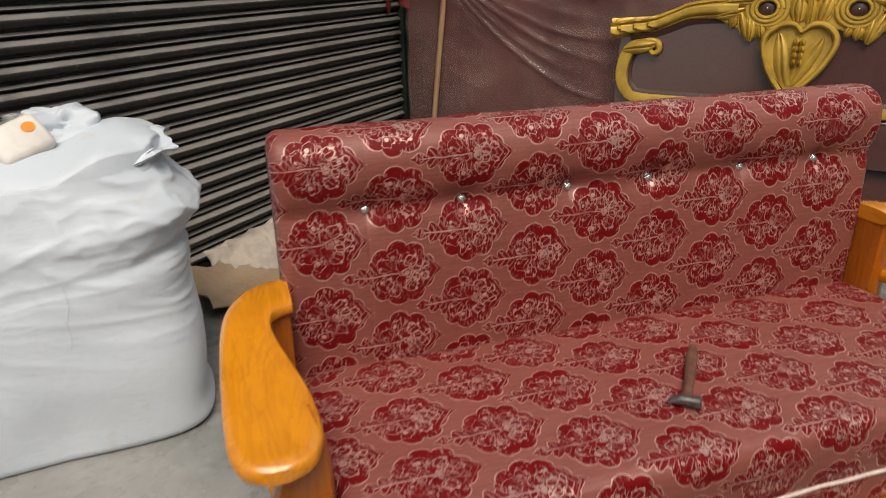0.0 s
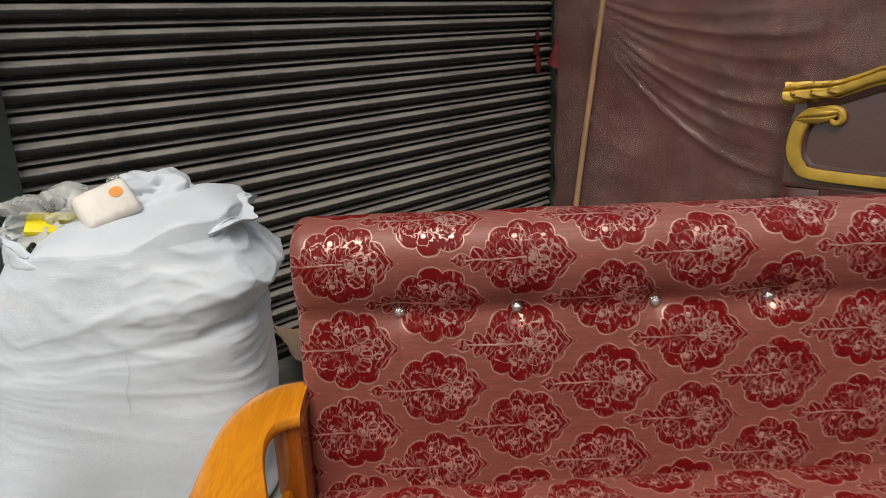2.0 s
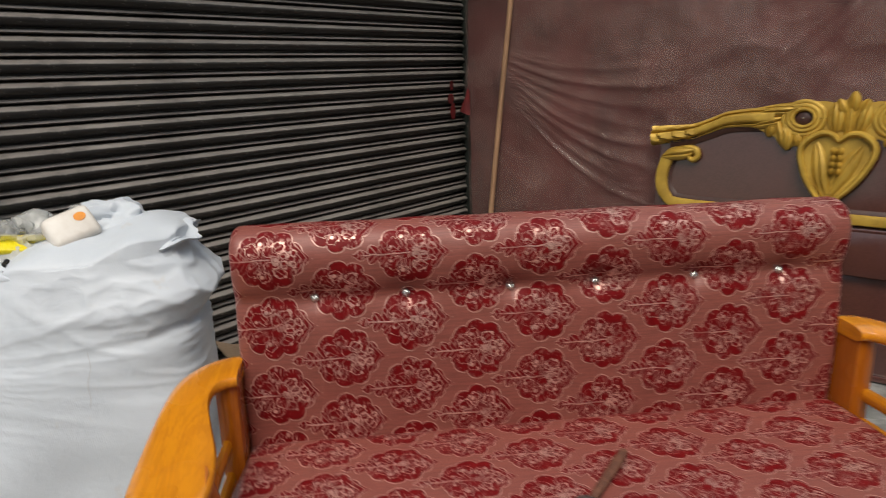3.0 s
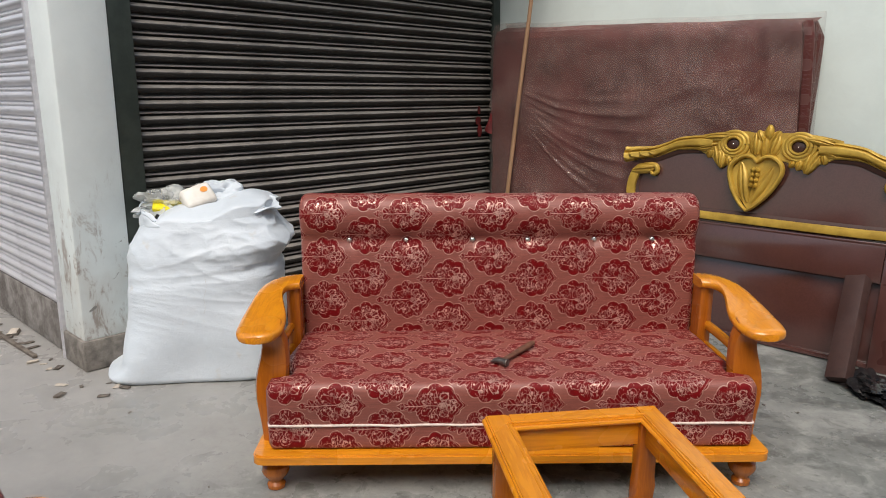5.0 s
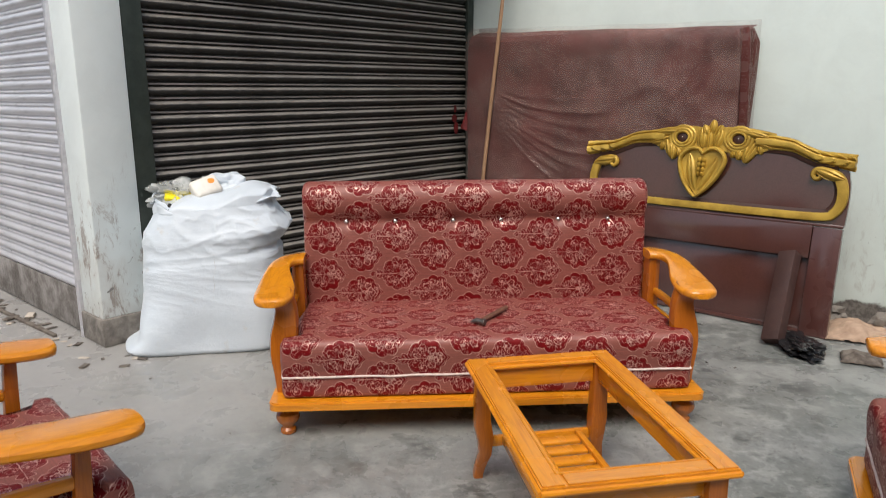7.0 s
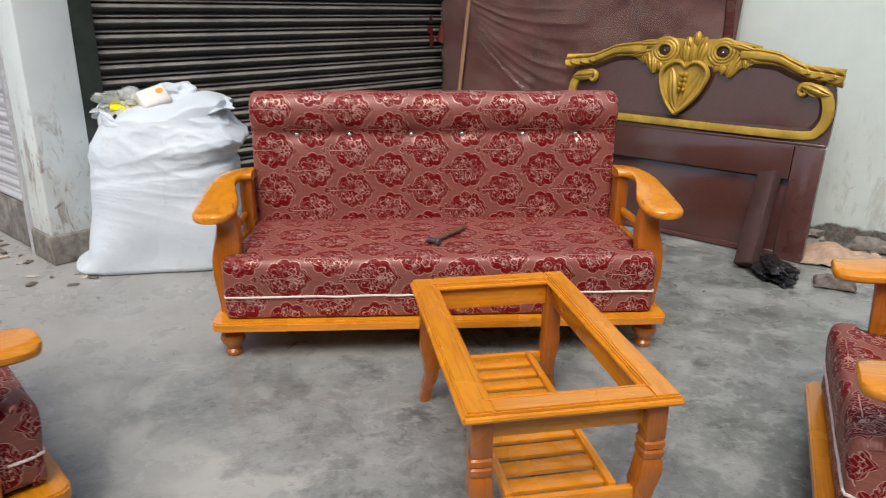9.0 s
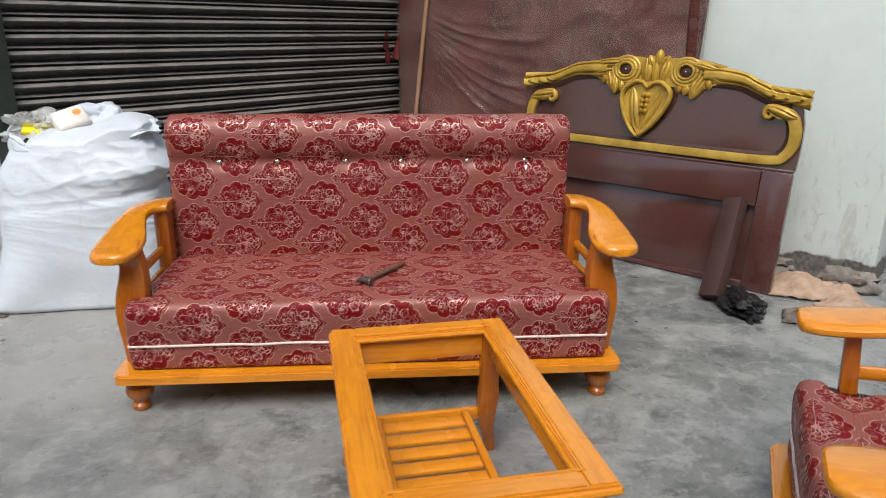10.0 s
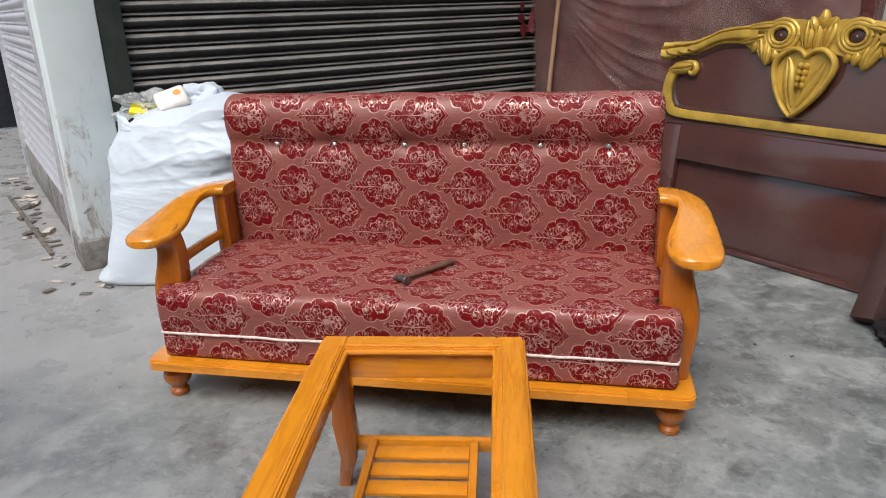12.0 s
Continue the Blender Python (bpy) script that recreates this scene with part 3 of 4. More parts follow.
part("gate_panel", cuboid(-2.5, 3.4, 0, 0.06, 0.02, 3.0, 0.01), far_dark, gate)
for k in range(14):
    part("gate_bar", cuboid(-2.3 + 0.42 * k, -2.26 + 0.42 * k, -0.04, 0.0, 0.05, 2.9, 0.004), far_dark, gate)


# ---- seats ----
def inset_profile(prof):
    """Outward normals of an open outline in the y, z plane."""
    out = []
    for i in range(len(prof)):
        a, b = Vector(prof[max(i - 1, 0)]), Vector(prof[min(i + 1, len(prof) - 1)])
        d = (b - a).normalized()
        out.append(Vector((-d.y, d.x)))
    return out


def lengths(prof):
    s = [0.0]
    for a, b in zip(prof, prof[1:]):
        s.append(s[-1] + (Vector(b) - Vector(a)).length)
    return s


def side_faces(bm, vs):
    lay = bm.loops.layers.uv.verify()
    for row in (vs[0], vs[-1]):
        for loop in bm.faces.new(row).loops:
            loop[lay].uv = (loop.vert.co.y, loop.vert.co.z)


def backrest_mesh(hw, buttons):
    key = [(0.592, 0.39), (0.588, 0.46), (0.584, 0.55), (0.582, 0.64), (0.583, 0.71), (0.586, 0.76), (0.588, 0.80), (0.584, 0.83), (0.575, 0.865), (0.569, 0.905), (0.574, 0.945), (0.594, 0.978), (0.630, 0.996), (0.668, 0.998), (0.700, 0.985), (0.716, 0.955), (0.720, 0.90), (0.720, 0.39)]
    prof = [tuple(p[:2]) for p in smooth_line([(y, z, 0) for y, z in key], 4)]
    nor, arc = inset_profile(prof), lengths(prof)
    nj = len(prof) - 1
    r, nx = 0.030, max(28, int(hw * 480))

    def xs(a):
        return hw * math.copysign(1 - (1 - abs(2 * a - 1)) ** 1.0, 2 * a - 1)

    def place(a, b):
        j = round(b * nj)
        x = xs(a)
        q = max(0.0, (abs(x) - hw + r) / r)
        y, z = Vector(prof[j]) - (-nor[j]) * 0
        k = r * (1 - math.sqrt(max(0.0, 1 - q * q)))
        n = nor[j]
        y, z = y - n.x * k, z - n.y * k
        if y < 0.64 and z > 0.5:
            for bx in buttons:
                y += 0.016 * bell(x - bx, 0.048) * bell(z - 0.815, 0.036) + 0.008 * bell(x - bx, 0.016) * bell(z - 0.808, 0.016)
                y += 0.0022 * bell(x - bx, 0.0032) * (1.0 if z < 0.80 else 0.4)
            y += 0.0065 * bell(z - 0.815, 0.024)
            y += 0.004 * noise.noise((x * 5, z * 5, 1.0)) + 0.002 * noise.noise((x * 16, z * 16, 3.0))
        else:
            z += 0.003 * noise.noise((x * 7, y * 7, 2.0))
        return x, y, z

    bm = bmesh.new()
    vs = grid(bm, nx, nj, place, lambda a, b: (xs(a), arc[round(b * nj)]))
    side_faces(bm, vs)
    return bm


def cushion_mesh(hw):
    key = [(0.055, 0.168), (0.020, 0.172), (0.014, 0.21), (0.016, 0.255), (0.012, 0.29), (0.006, 0.34), (0.008, 0.385), (0.024, 0.412), (0.070, 0.420), (0.20, 0.424), (0.35, 0.428), (0.50, 0.425), (0.595, 0.415), (0.605, 0.37), (0.605, 0.168)]
    prof = [tuple(p[:2]) for p in smooth_line([(y, z, 0) for y, z in key], 4)]
    nor, arc = inset_profile(prof), lengths(prof)
    nj = len(prof) - 1
    r, nx = 0.022, max(24, int(hw * 160))

    def width(y):
        if y < 0.078:
            return hw - 0.032
        if y < 0.19:
            return hw - 0.103
        return hw - 0.072

    def place(a, b):
        j = round(b * nj)
        y, z = prof[j]
        w = width(y)
        x = w * (2 * a - 1)
        q = max(0.0, (abs(x) - w + r) / r)
        k = r * (1 - math.sqrt(max(0.0, 1 - q * q)))
        y, z = y - nor[j].x * k, z - nor[j].y * k
        if z > 0.2:
            z += 0.004 * noise.noise((x * 4, y * 4, 5.0)) + 0.002 * noise.noise((x * 13, y * 13, 6.0))
            y += 0.004 * noise.noise((x * 6, z * 9, 8.0)) if y < 0.05 else 0.0
        return x, y, z

    bm = bmesh.new()
    vs = grid(bm, nx, nj, place, lambda a, b: (width(prof[round(b * nj)][0]) * (2 * a - 1) + 0.06, arc[round(b * nj)] + 0.055))
    side_faces(bm, vs)
    return bm


def hooked_arm_mesh(s, hw):
    """The sofa's armrest: a broad paddle whose rear end hooks in to the backrest."""
    # outer x, y and inner x, y beside the seat's half width, and the height of the top
    st = [(0.026, 0.022, -0.030, 0.022, 0.596), (0.058, 0.042, -0.062, 0.040, 0.599), (0.075, 0.085, -0.083, 0.098, 0.603), (0.081, 0.16, -0.082, 0.170, 0.611), (0.082, 0.24, -0.073, 0.232, 0.622), (0.081, 0.33, -0.054, 0.298, 0.636), (0.077, 0.42, -0.037, 0.358, 0.648), (0.065, 0.505, -0.028, 0.410, 0.656), (0.030, 0.582, -0.031, 0.452, 0.661), (-0.020, 0.626, -0.048, 0.477, 0.663), (-0.078, 0.636, -0.078, 0.487, 0.664)]
    outer = smooth_line([(a, b, z) for a, b, _, _, z in st], 4)
    inner = smooth_line([(a, b, z) for _, _, a, b, z in st], 4)
    n, rings, bm = 22, [], bmesh.new()
    for k, (o, q) in enumerate(zip(outer, inner)):
        mid, half = (o + q) / 2, (o - q) / 2
        thick = 0.021 * (0.62 + 0.38 * min(1.0, k / 4))
        ring = []
        for m in range(n):
            a = 2 * math.pi * m / n
            c, d = math.cos(a), math.sin(a)
            e = (abs(c) ** 3.2 + abs(d) ** 3.2) ** (-1 / 3.2)
            p = mid + half * (c * e)
            ring.append(bm.verts.new((s * (hw + p.x), p.y, p.z - 0.021 + thick * d * e)))
        rings.append(ring)
    for a, b in zip(rings, rings[1:]):
        for m in range(n):
            bm.faces.new((a[m], a[(m + 1) % n], b[(m + 1) % n], b[m]))
    bm.faces.new(rings[0])
    bm.faces.new(rings[-1])
    return bm


def arm_mesh(s, hw):
    """The armrest: a broad paddle in front that narrows, rises and turns in towards the back."""
    stations = [(-0.014, 0.000, 0.040, 0.598), (-0.002, 0.000, 0.066, 0.600), (0.030, 0.000, 0.085, 0.602), (0.080, 0.002, 0.092, 0.606), (0.150, 0.005, 0.091, 0.614), (0.240, 0.008, 0.083, 0.628), (0.340, 0.008, 0.070, 0.643), (0.440, 0.004, 0.058, 0.653), (0.530, -0.004, 0.049, 0.658), (0.620, -0.012, 0.042, 0.660), (0.680, -0.014, 0.040, 0.660)]
    line = smooth_line([(y, dx, w) for y, dx, w, z in stations], 3)
    zs = smooth_line([(y, z, 0) for y, dx, w, z in stations], 3)
    bm = bmesh.new()
    pts = [(s * (hw - 0.014 + p.y), p.x, q.y - 0.022) for p, q in zip(line, zs)]
    sweep(bm, pts, [(p.z, 0.022 if i > 1 else 0.014 + 0.004 * i) for i, p in enumerate(line)], (0, 0, 1), 20, square=3.0)
    return bm


def post_mesh(s, hw, front):
    bm = bmesh.new()
    if front:
        st = [(0.120, 0.052, 0.052), (0.17, 0.052, 0.050), (0.25, 0.056, 0.046), (0.33, 0.061, 0.044), (0.40, 0.060, 0.040), (0.46, 0.053, 0.036), (0.52, 0.046, 0.034), (0.56, 0.042, 0.038), (0.59, 0.042, 0.046)]
        cx = [0.030, 0.030, 0.026, 0.020, 0.022, 0.030, 0.034, 0.028, 0.020]
        cy = [0.142, 0.140, 0.136, 0.134, 0.136, 0.138, 0.138, 0.134, 0.128]
        rows = list(zip(st, cx, cy))
        zz = smooth_line([(a[0], a[1], a[2]) for a, _, _ in rows], 3)
        cc = smooth_line([(x, y, 0) for _, x, y in rows], 3)
        pts = [(s * (hw - 0.014 - c.x), c.y, q.x) for q, c in zip(zz, cc)]
        sweep(bm, pts, [(q.z, q.y) for q in zz], (1, 0, 0), 16, square=4.5)
    else:
        pts = [(s * (hw - 0.046), 0.565 - 0.012 * k / 6, 0.12 + 0.515 * k / 6) for k in range(7)]
        sweep(bm, pts, [(0.055, 0.030)] * 7, (1, 0, 0), 16, square=5.0)
    return bm


def slim_post(s, hw, y0, y1, ztop):
    pts = [(s * (hw - 0.036), y0 + (y1 - y0) * k / 6, 0.13 + (ztop - 0.13) * k / 6) for k in range(7)]
    return sweep(bmesh.new(), pts, [(0.030 - 0.010 * k / 6, 0.020) for k in range(7)], (1, 0, 0), 16, square=5.0)


def seat_thing(name, m, hw, buttons, label, category, group="", slim=False):
    top = thing(name, m, label, category, group)
    # platform with rounded front corners
    c, out = 0.040, []
    pw, front = hw + 0.020, -0.026
    for cx, cy, a0 in ((pw - c, 0.70 - 0.02, 0), (-(pw - c), 0.70 - 0.02, 90), (-(pw - c), front + c, 180), (pw - c, front + c, 270)):
        rr = 0.02 if cy > 0.3 else c
        for k in range(7):
            a = radians(a0 + 15 * k)
            out.append((cx + (c - rr) * math.copysign(1, cx) * 1 + rr * math.cos(a), cy + rr * math.sin(a)))
    platform = part("platform", prism(bmesh.new(), out, lambda a, b: (a, b, 0.165), (0, 0, -0.034), 0.006), wood_x, top)
    for s in (-1, 1):
        for y in (0.058, 0.64):
            prof = [(0.026, 0.0), (0.030, 0.004), (0.031, 0.016), (0.024, 0.026), (0.026, 0.034), (0.041, 0.050), (0.047, 0.066), (0.043, 0.082), (0.030, 0.092), (0.034, 0.100), (0.044, 0.106), (0.046, 0.119)]
            prof = [(q * 1.08, z * 1.105) for q, z in prof]
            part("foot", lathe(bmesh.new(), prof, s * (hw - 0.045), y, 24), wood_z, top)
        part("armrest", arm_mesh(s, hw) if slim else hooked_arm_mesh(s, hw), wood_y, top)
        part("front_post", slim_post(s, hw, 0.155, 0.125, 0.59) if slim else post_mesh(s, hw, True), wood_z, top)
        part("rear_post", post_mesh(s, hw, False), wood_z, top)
        for z in (0.455, 0.365):
            pts = [(s * (hw - 0.035), 0.15 + 0.47 * k / 8, z + 0.012 * math.sin(math.pi * k / 8)) for k in range(9)]
            part("side_rail", sweep(bmesh.new(), pts, (0.012, 0.019), (0, 0, 1), 12, square=4), wood_y, top)
    seat = part("seat_cushion", cushion_mesh(hw), cloth, top, "red and dusty-rose brocade seat cushion", 50)
    n = max(20, int(hw * 60))
    w = hw - 0.032
    line = [(-w + 0.002, 0.10, 0.258), (-w - 0.001, 0.05, 0.259), (-w + 0.008, 0.016, 0.26)]
    line += [(-w + 0.02 + (2 * w - 0.04) * k / n, 0.0125 + 0.0008 * math.sin(k * 1.7), 0.262 + 0.0035 * noise.noise((k * 0.25, hw * 9, 0.0))) for k in range(n + 1)]
    line += [(w - 0.008, 0.016, 0.26), (w + 0.001, 0.05, 0.259), (w - 0.002, 0.10, 0.258)]
    part("piping", sweep(bmesh.new(), line, (0.0045, 0.0045), (0, 0.3, 1), 8), piping_mat, seat, "twisted white cord")
    rest = part("backrest", backrest_mesh(hw - 0.068, buttons), cloth, top, "padded brocade backrest with a row of glass buttons", 50)
    back = part("back_board", cuboid(-hw + 0.09, hw - 0.09, 0.70, 0.745, 0.10, 0.93, 0.006), wood_x, top)
    for bx in buttons:
        bm = bmesh.new()
        grid(bm, 10, 4, lambda a, b: (bx + 0.0135 * math.cos(2 * math.pi * a) * math.sin(b * 1.57), 0.616 - 0.013 * math.cos(b * 1.57), 0.808 + 0.0135 * math.sin(2 * math.pi * a) * math.sin(b * 1.57)), close_u=True)
        part("button", bm, crystal, rest, "faceted glass button", 0)
    return top


seat_thing("sofa", pose(0, 0, 0), 0.90, (-0.628, -0.392, -0.112, 0.119, 0.399, 0.644), "three-seat orange varnished wooden sofa with red brocade upholstery", "sofa")
chair = seat_thing("armchair", pose(1.030, -0.950, 0, 0, 0, -117), 0.40, (-0.24, 0.0, 0.24), "single orange varnished armchair with red brocade seat", "armchair", "armchairs of the sofa set", True)
copy_thing(chair, pose(-1.305, -0.725, 0, 0, 0, 130))


# ---- coffee table without its top ----
TW, TL, TH, RW = 0.540, 0.888, 0.457, 0.068
table = thing("coffee_table", pose(0.198, -0.730, 0, 0, 0, 7.0), "orange varnished coffee table frame without its glass top", "coffee table")


def rail(side, end):
    """A flat top rail; the end rails butt against the long ones."""
    w, l = TW / 2, TL / 2
    if end:
        out = [(-w + RW, side * l), (w - RW, side * l), (w - RW, side * (l - RW)), (-w + RW, side * (l - RW))]
    else:
        out = [(side * w, -l), (side * w, l), (side * (w - RW), l), (side * (w - RW), -l)]
    return prism(bmesh.new(), out, lambda p, q: (p, q, TH), (0, 0, -0.020), 0.0045)


def bead(side, end, inset, z, r):
    w, l = TW / 2 - inset, TL / 2 - inset
    pts = [(-w, side * l, z), (w, side * l, z)] if end else [(side * w, -l, z), (side * w, l, z)]
    return sweep(bmesh.new(), pts, (r, r), (0, 0, 1), 8)


for side in (-1, 1):
    part("top_rail", rail(side, False), wood_y, table)
    part("top_rail", rail(side, True), wood_x, table)
    for end, grain in ((False, wood_y), (True, wood_x)):
        part("bead", bead(side, end, RW - 0.012, TH - 0.0005, 0.0028), grain, table)
        part("edge_moulding", bead(side, end, -0.001, TH - 0.020, 0.009), grain, table)
        part("rebate", bead(side, end, RW + 0.004, TH - 0.014, 0.0075), grain, table)
    a, b = side * (TW / 2 - 0.050), side * (TL / 2 - 0.050)
    part("apron", cuboid(a - 0.009, a + 0.009, -TL / 2 + 0.07, TL / 2 - 0.07, TH - 0.098, TH - 0.026, 0.003), wood_y, table)
    part("apron", cuboid(-TW / 2 + 0.07, TW / 2 - 0.07, b - 0.009, b + 0.009, TH - 0.098, TH - 0.026, 0.003), wood_x, table)
    for sx in (-1, 1):
        # height, half width, outward sway; only the front legs carry turned rings
        st = [(0.0, 0.019, 0.004), (0.012, 0.020, 0.004), (0.05, 0.021, 0.002), (0.11, 0.026, -0.003), (0.17, 0.034, -0.003), (0.225, 0.036, 0.0), (0.252, 0.033, 0.0), (0.262, 0.029, 0.0), (0.270, 0.034, 0.0), (0.284, 0.034, 0.0), (0.290, 0.029, 0.0), (0.296, 0.034, 0.0), (0.310, 0.034, 0.0), (0.316, 0.029, 0.0), (0.322, 0.033, 0.0), (0.431, 0.033, 0.0)]
        if side > 0:
            st = [(z, h, o) for z, h, o in st if not 0.255 < z < 0.32]
        cx, cy = sx * (TW / 2 - 0.046), side * (TL / 2 - 0.046)
        pts = [(cx + sx * o * 3, cy + side * o * 3, z) for z, h, o in st]
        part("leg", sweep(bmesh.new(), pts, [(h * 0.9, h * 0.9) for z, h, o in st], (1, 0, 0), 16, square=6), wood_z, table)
    part("stretcher", cuboid(-TW / 2 + 0.06, TW / 2 - 0.06, side * (TL / 2 - 0.05) - 0.011, side * (TL / 2 - 0.05) + 0.011, 0.130, 0.168, 0.003), wood_x, table)
    part("shelf_rail", cuboid(side * 0.140 - 0.011, side * 0.140 + 0.011, -TL / 2 + 0.063, TL / 2 - 0.063, 0.140, 0.174, 0.003), wood_y, table)
first = part("shelf_slat", cuboid(-0.128, 0.128, -0.027, 0.027, 0.150, 0.163, 0.003), wood_x, table)
first.matrix_local = pose(0, -0.335, 0)
for k in range(1, 10):
    twin("shelf_slat", first, table, pose(0, -0.335 + 0.0745 * k, 0))

# ---- hammer on the seat ----
ham = thing("hammer", pose(-0.030, 0.165, 0.425, 0, 0, 52), "old hammer with wooden handle lying on the seat", "hammer")
bm = bmesh.new()
sweep(bm, [(0.0, 0, 0.015), (0.05, 0, 0.016), (0.12, 0, 0.017), (0.19, 0, 0.019), (0.235, 0, 0.020)], [(0.010, 0.008), (0.011, 0.009), (0.013, 0.011), (0.014, 0.012), (0.011, 0.010)], (0, 0, 1), 12)
part("handle", bm, handle_wood, ham)
bm = bmesh.new()
sweep(bm, [(0.0, -0.030, 0.016), (0.0, -0.026, 0.016), (0.0, -0.012, 0.017), (0.0, 0.010, 0.017), (0.0, 0.028, 0.013), (0.0, 0.038, 0.008)], [(0.013, 0.013), (0.015, 0.015), (0.012, 0.012), (0.013, 0.013), (0.012, 0.008), (0.012, 0.003)], (0, 0, 1), 14)
part("head", bm, steel, ham, "worn dark steel head")


# ---- carved headboard ----
HU, HV = 2.205, 0.083
head = thing("headboard", B @ pose(HU, HV, 0, 0, 8.5, 0) @ pose(0, 0, 0, 0, 0, -90), "dark plum polished headboard with gold-painted carving, leaning on the wrapped bundle", "headboard")


def hb(a, z, d=0.0):
    return (a, -d, z)


arch = smooth_line([(-0.83, 0.655, 0), (-0.835, 0.74, 0), (-0.835, 0.85, 0), (-0.83, 0.95, 0), (-0.80, 1.03, 0), (-0.62, 1.07, 0), (-0.45, 1.12, 0), (-0.25, 1.165, 0), (0.0, 1.19, 0), (0.25, 1.165, 0), (0.45, 1.11, 0), (0.62, 1.04, 0), (0.79, 1.00, 0), (0.825, 0.93, 0), (0.835, 0.85, 0), (0.835, 0.74, 0), (0.83, 0.655, 0)], 5)
part("crest_panel", prism(bmesh.new(), [(p.x, p.y) for p in arch], lambda a, z: hb(a, z), (0, 0.030, 0), 0.004), plum_x, head)
part("top_rail", cuboid(-0.672, 0.672, -0.016, 0.021, 0.455, 0.652, 0.004), plum_x, head)
part("rail_lip", cuboid(-0.832, 0.832, -0.018, 0.0, 0.645, 0.664, 0.006), plum_x, head)
part("lower_panel", cuboid(-0.672, 0.672, 0.022, 0.036, 0.03, 0.470, 0.002), plum_x, head)
part("bottom_rail", cuboid(-0.672, 0.672, 0.000, 0.026, 0.006, 0.034, 0.004), plum_x, head)
for s in (-1, 1):
    part("stile", cuboid(min(s * 0.674, s * 0.828), max(s * 0.674, s * 0.828), -0.014, 0.030, 0.0, 0.643, 0.006), plum_z, head)


def rod(name, pts, sizes, parent=head, mat=gold, n=10, lift=0.012, square=2.0):
    line = smooth_line([(a, 0, z) for a, z in pts], 6)
    k = len(line) - 1
    if isinstance(sizes, tuple):
        ss = [sizes] * (k + 1)
    else:
        ss = []
        for i in range(k + 1):
            t = i / k * (len(sizes) - 1)
            j = min(int(t), len(sizes) - 2)
            ss.append(tuple(sizes[j][q] + (sizes[j + 1][q] - sizes[j][q]) * (t - j) for q in (0, 1)))
    bm = bmesh.new()
    sweep(bm, [(p.x, -lift, p.z) for p in line], ss, (0, -1, 0), n, square=square)
    return part(name, bm, mat, parent)


def leaf(name, a, z, ang, length, width, parent=head, lift=0.018, bend=0.0, mat=gold, flutes=1):
    """A carved leaf with a raised midrib, rooted at a, z."""
    bm = bmesh.new()
    ca, sa = math.cos(radians(ang)), math.sin(radians(ang))

    def place(t, q):
        w = width * math.sin(math.pi * min(1, 0.10 + 0.88 * t)) ** 0.6 * (2 * q - 1)
        along = length * t
        side = w + bend * length * t * t
        d = lift + 0.020 * (1 - abs(2 * q - 1) ** 1.5) * math.sin(math.pi * (0.12 + 0.8 * t)) - 0.011 * bell((q * flutes + 0.6 * t * (flutes > 1)) % 1.0 - 0.5, 0.13 if flutes > 1 else 0.07)
        return hb(a + along * ca - side * sa, z + along * sa + side * ca, d)

    grid(bm, 14, 8 if flutes == 1 else 8 * flutes, place)
    g = bmesh.ops.extrude_face_region(bm, geom=list(bm.faces))
    for q in g["geom"]:
        if isinstance(q, bmesh.types.BMVert):
            q.co.y = 0.0
    return part(name, bm, mat, parent, smooth=60)


def carved_wing(s, pts):
    """A broad swept blade with long flutes, cut into overlapping scales towards its blunt tip."""
    line = smooth_line([(a, z, 0) for a, z in pts], 8)
    m = len(line) - 1
    bm = bmesh.new()

    def place(t, q):
        p = line[round(t * m)]
        half = 0.050 - 0.013 * math.sin(math.pi * t)
        x = p.x + 0.005 * abs(math.sin(2.5 * math.pi * q)) * max(0.0, t - 0.8) / 0.2
        fl = 1.7 * q + 0.35 * t + 0.1
        d = 0.012 + 0.024 * (1 - abs(2 * q - 1) ** 2.6) - 0.015 * bell(fl % 1.0 - 0.5, 0.09)
        scale = 9.0 * t - 1.3 * math.sin(math.pi * q)
        if t > 0.62:
            d += 0.017 * ((scale % 1.0) - 0.5)
        return hb(s * x, p.y + half * (2 * q - 1), d)

    grid(bm, m, 26, place)
    g = bmesh.ops.extrude_face_region(bm, geom=list(bm.faces))
    for q in g["geom"]:
        if isinstance(q, bmesh.types.BMVert):
            q.co.y = 0.0
    return part("wing", bm, gold, head, "swept gold wing", 50)


# gold moulding round the crest panel, ending in two scrolls
ring = [(-0.71, 0.965), (-0.765, 0.945), (-0.797, 0.88), (-0.802, 0.80), (-0.772, 0.735), (-0.70, 0.704), (-0.35, 0.700), (0.0, 0.698), (0.35, 0.697), (0.70, 0.702), (0.772, 0.733), (0.802, 0.80), (0.797, 0.88), (0.765, 0.942), (0.71, 0.962)]
# a dark rod stands in for the shadow along the moulding
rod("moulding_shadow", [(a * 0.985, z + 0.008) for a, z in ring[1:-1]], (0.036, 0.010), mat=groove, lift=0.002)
rod("gold_moulding", ring, [(0.020, 0.014), (0.031, 0.018), (0.030, 0.016), (0.025, 0.013), (0.024, 0.012), (0.024, 0.012), (0.025, 0.013), (0.030, 0.016), (0.031, 0.018), (0.020, 0.014)], n=16, lift=0.013, square=4.0)
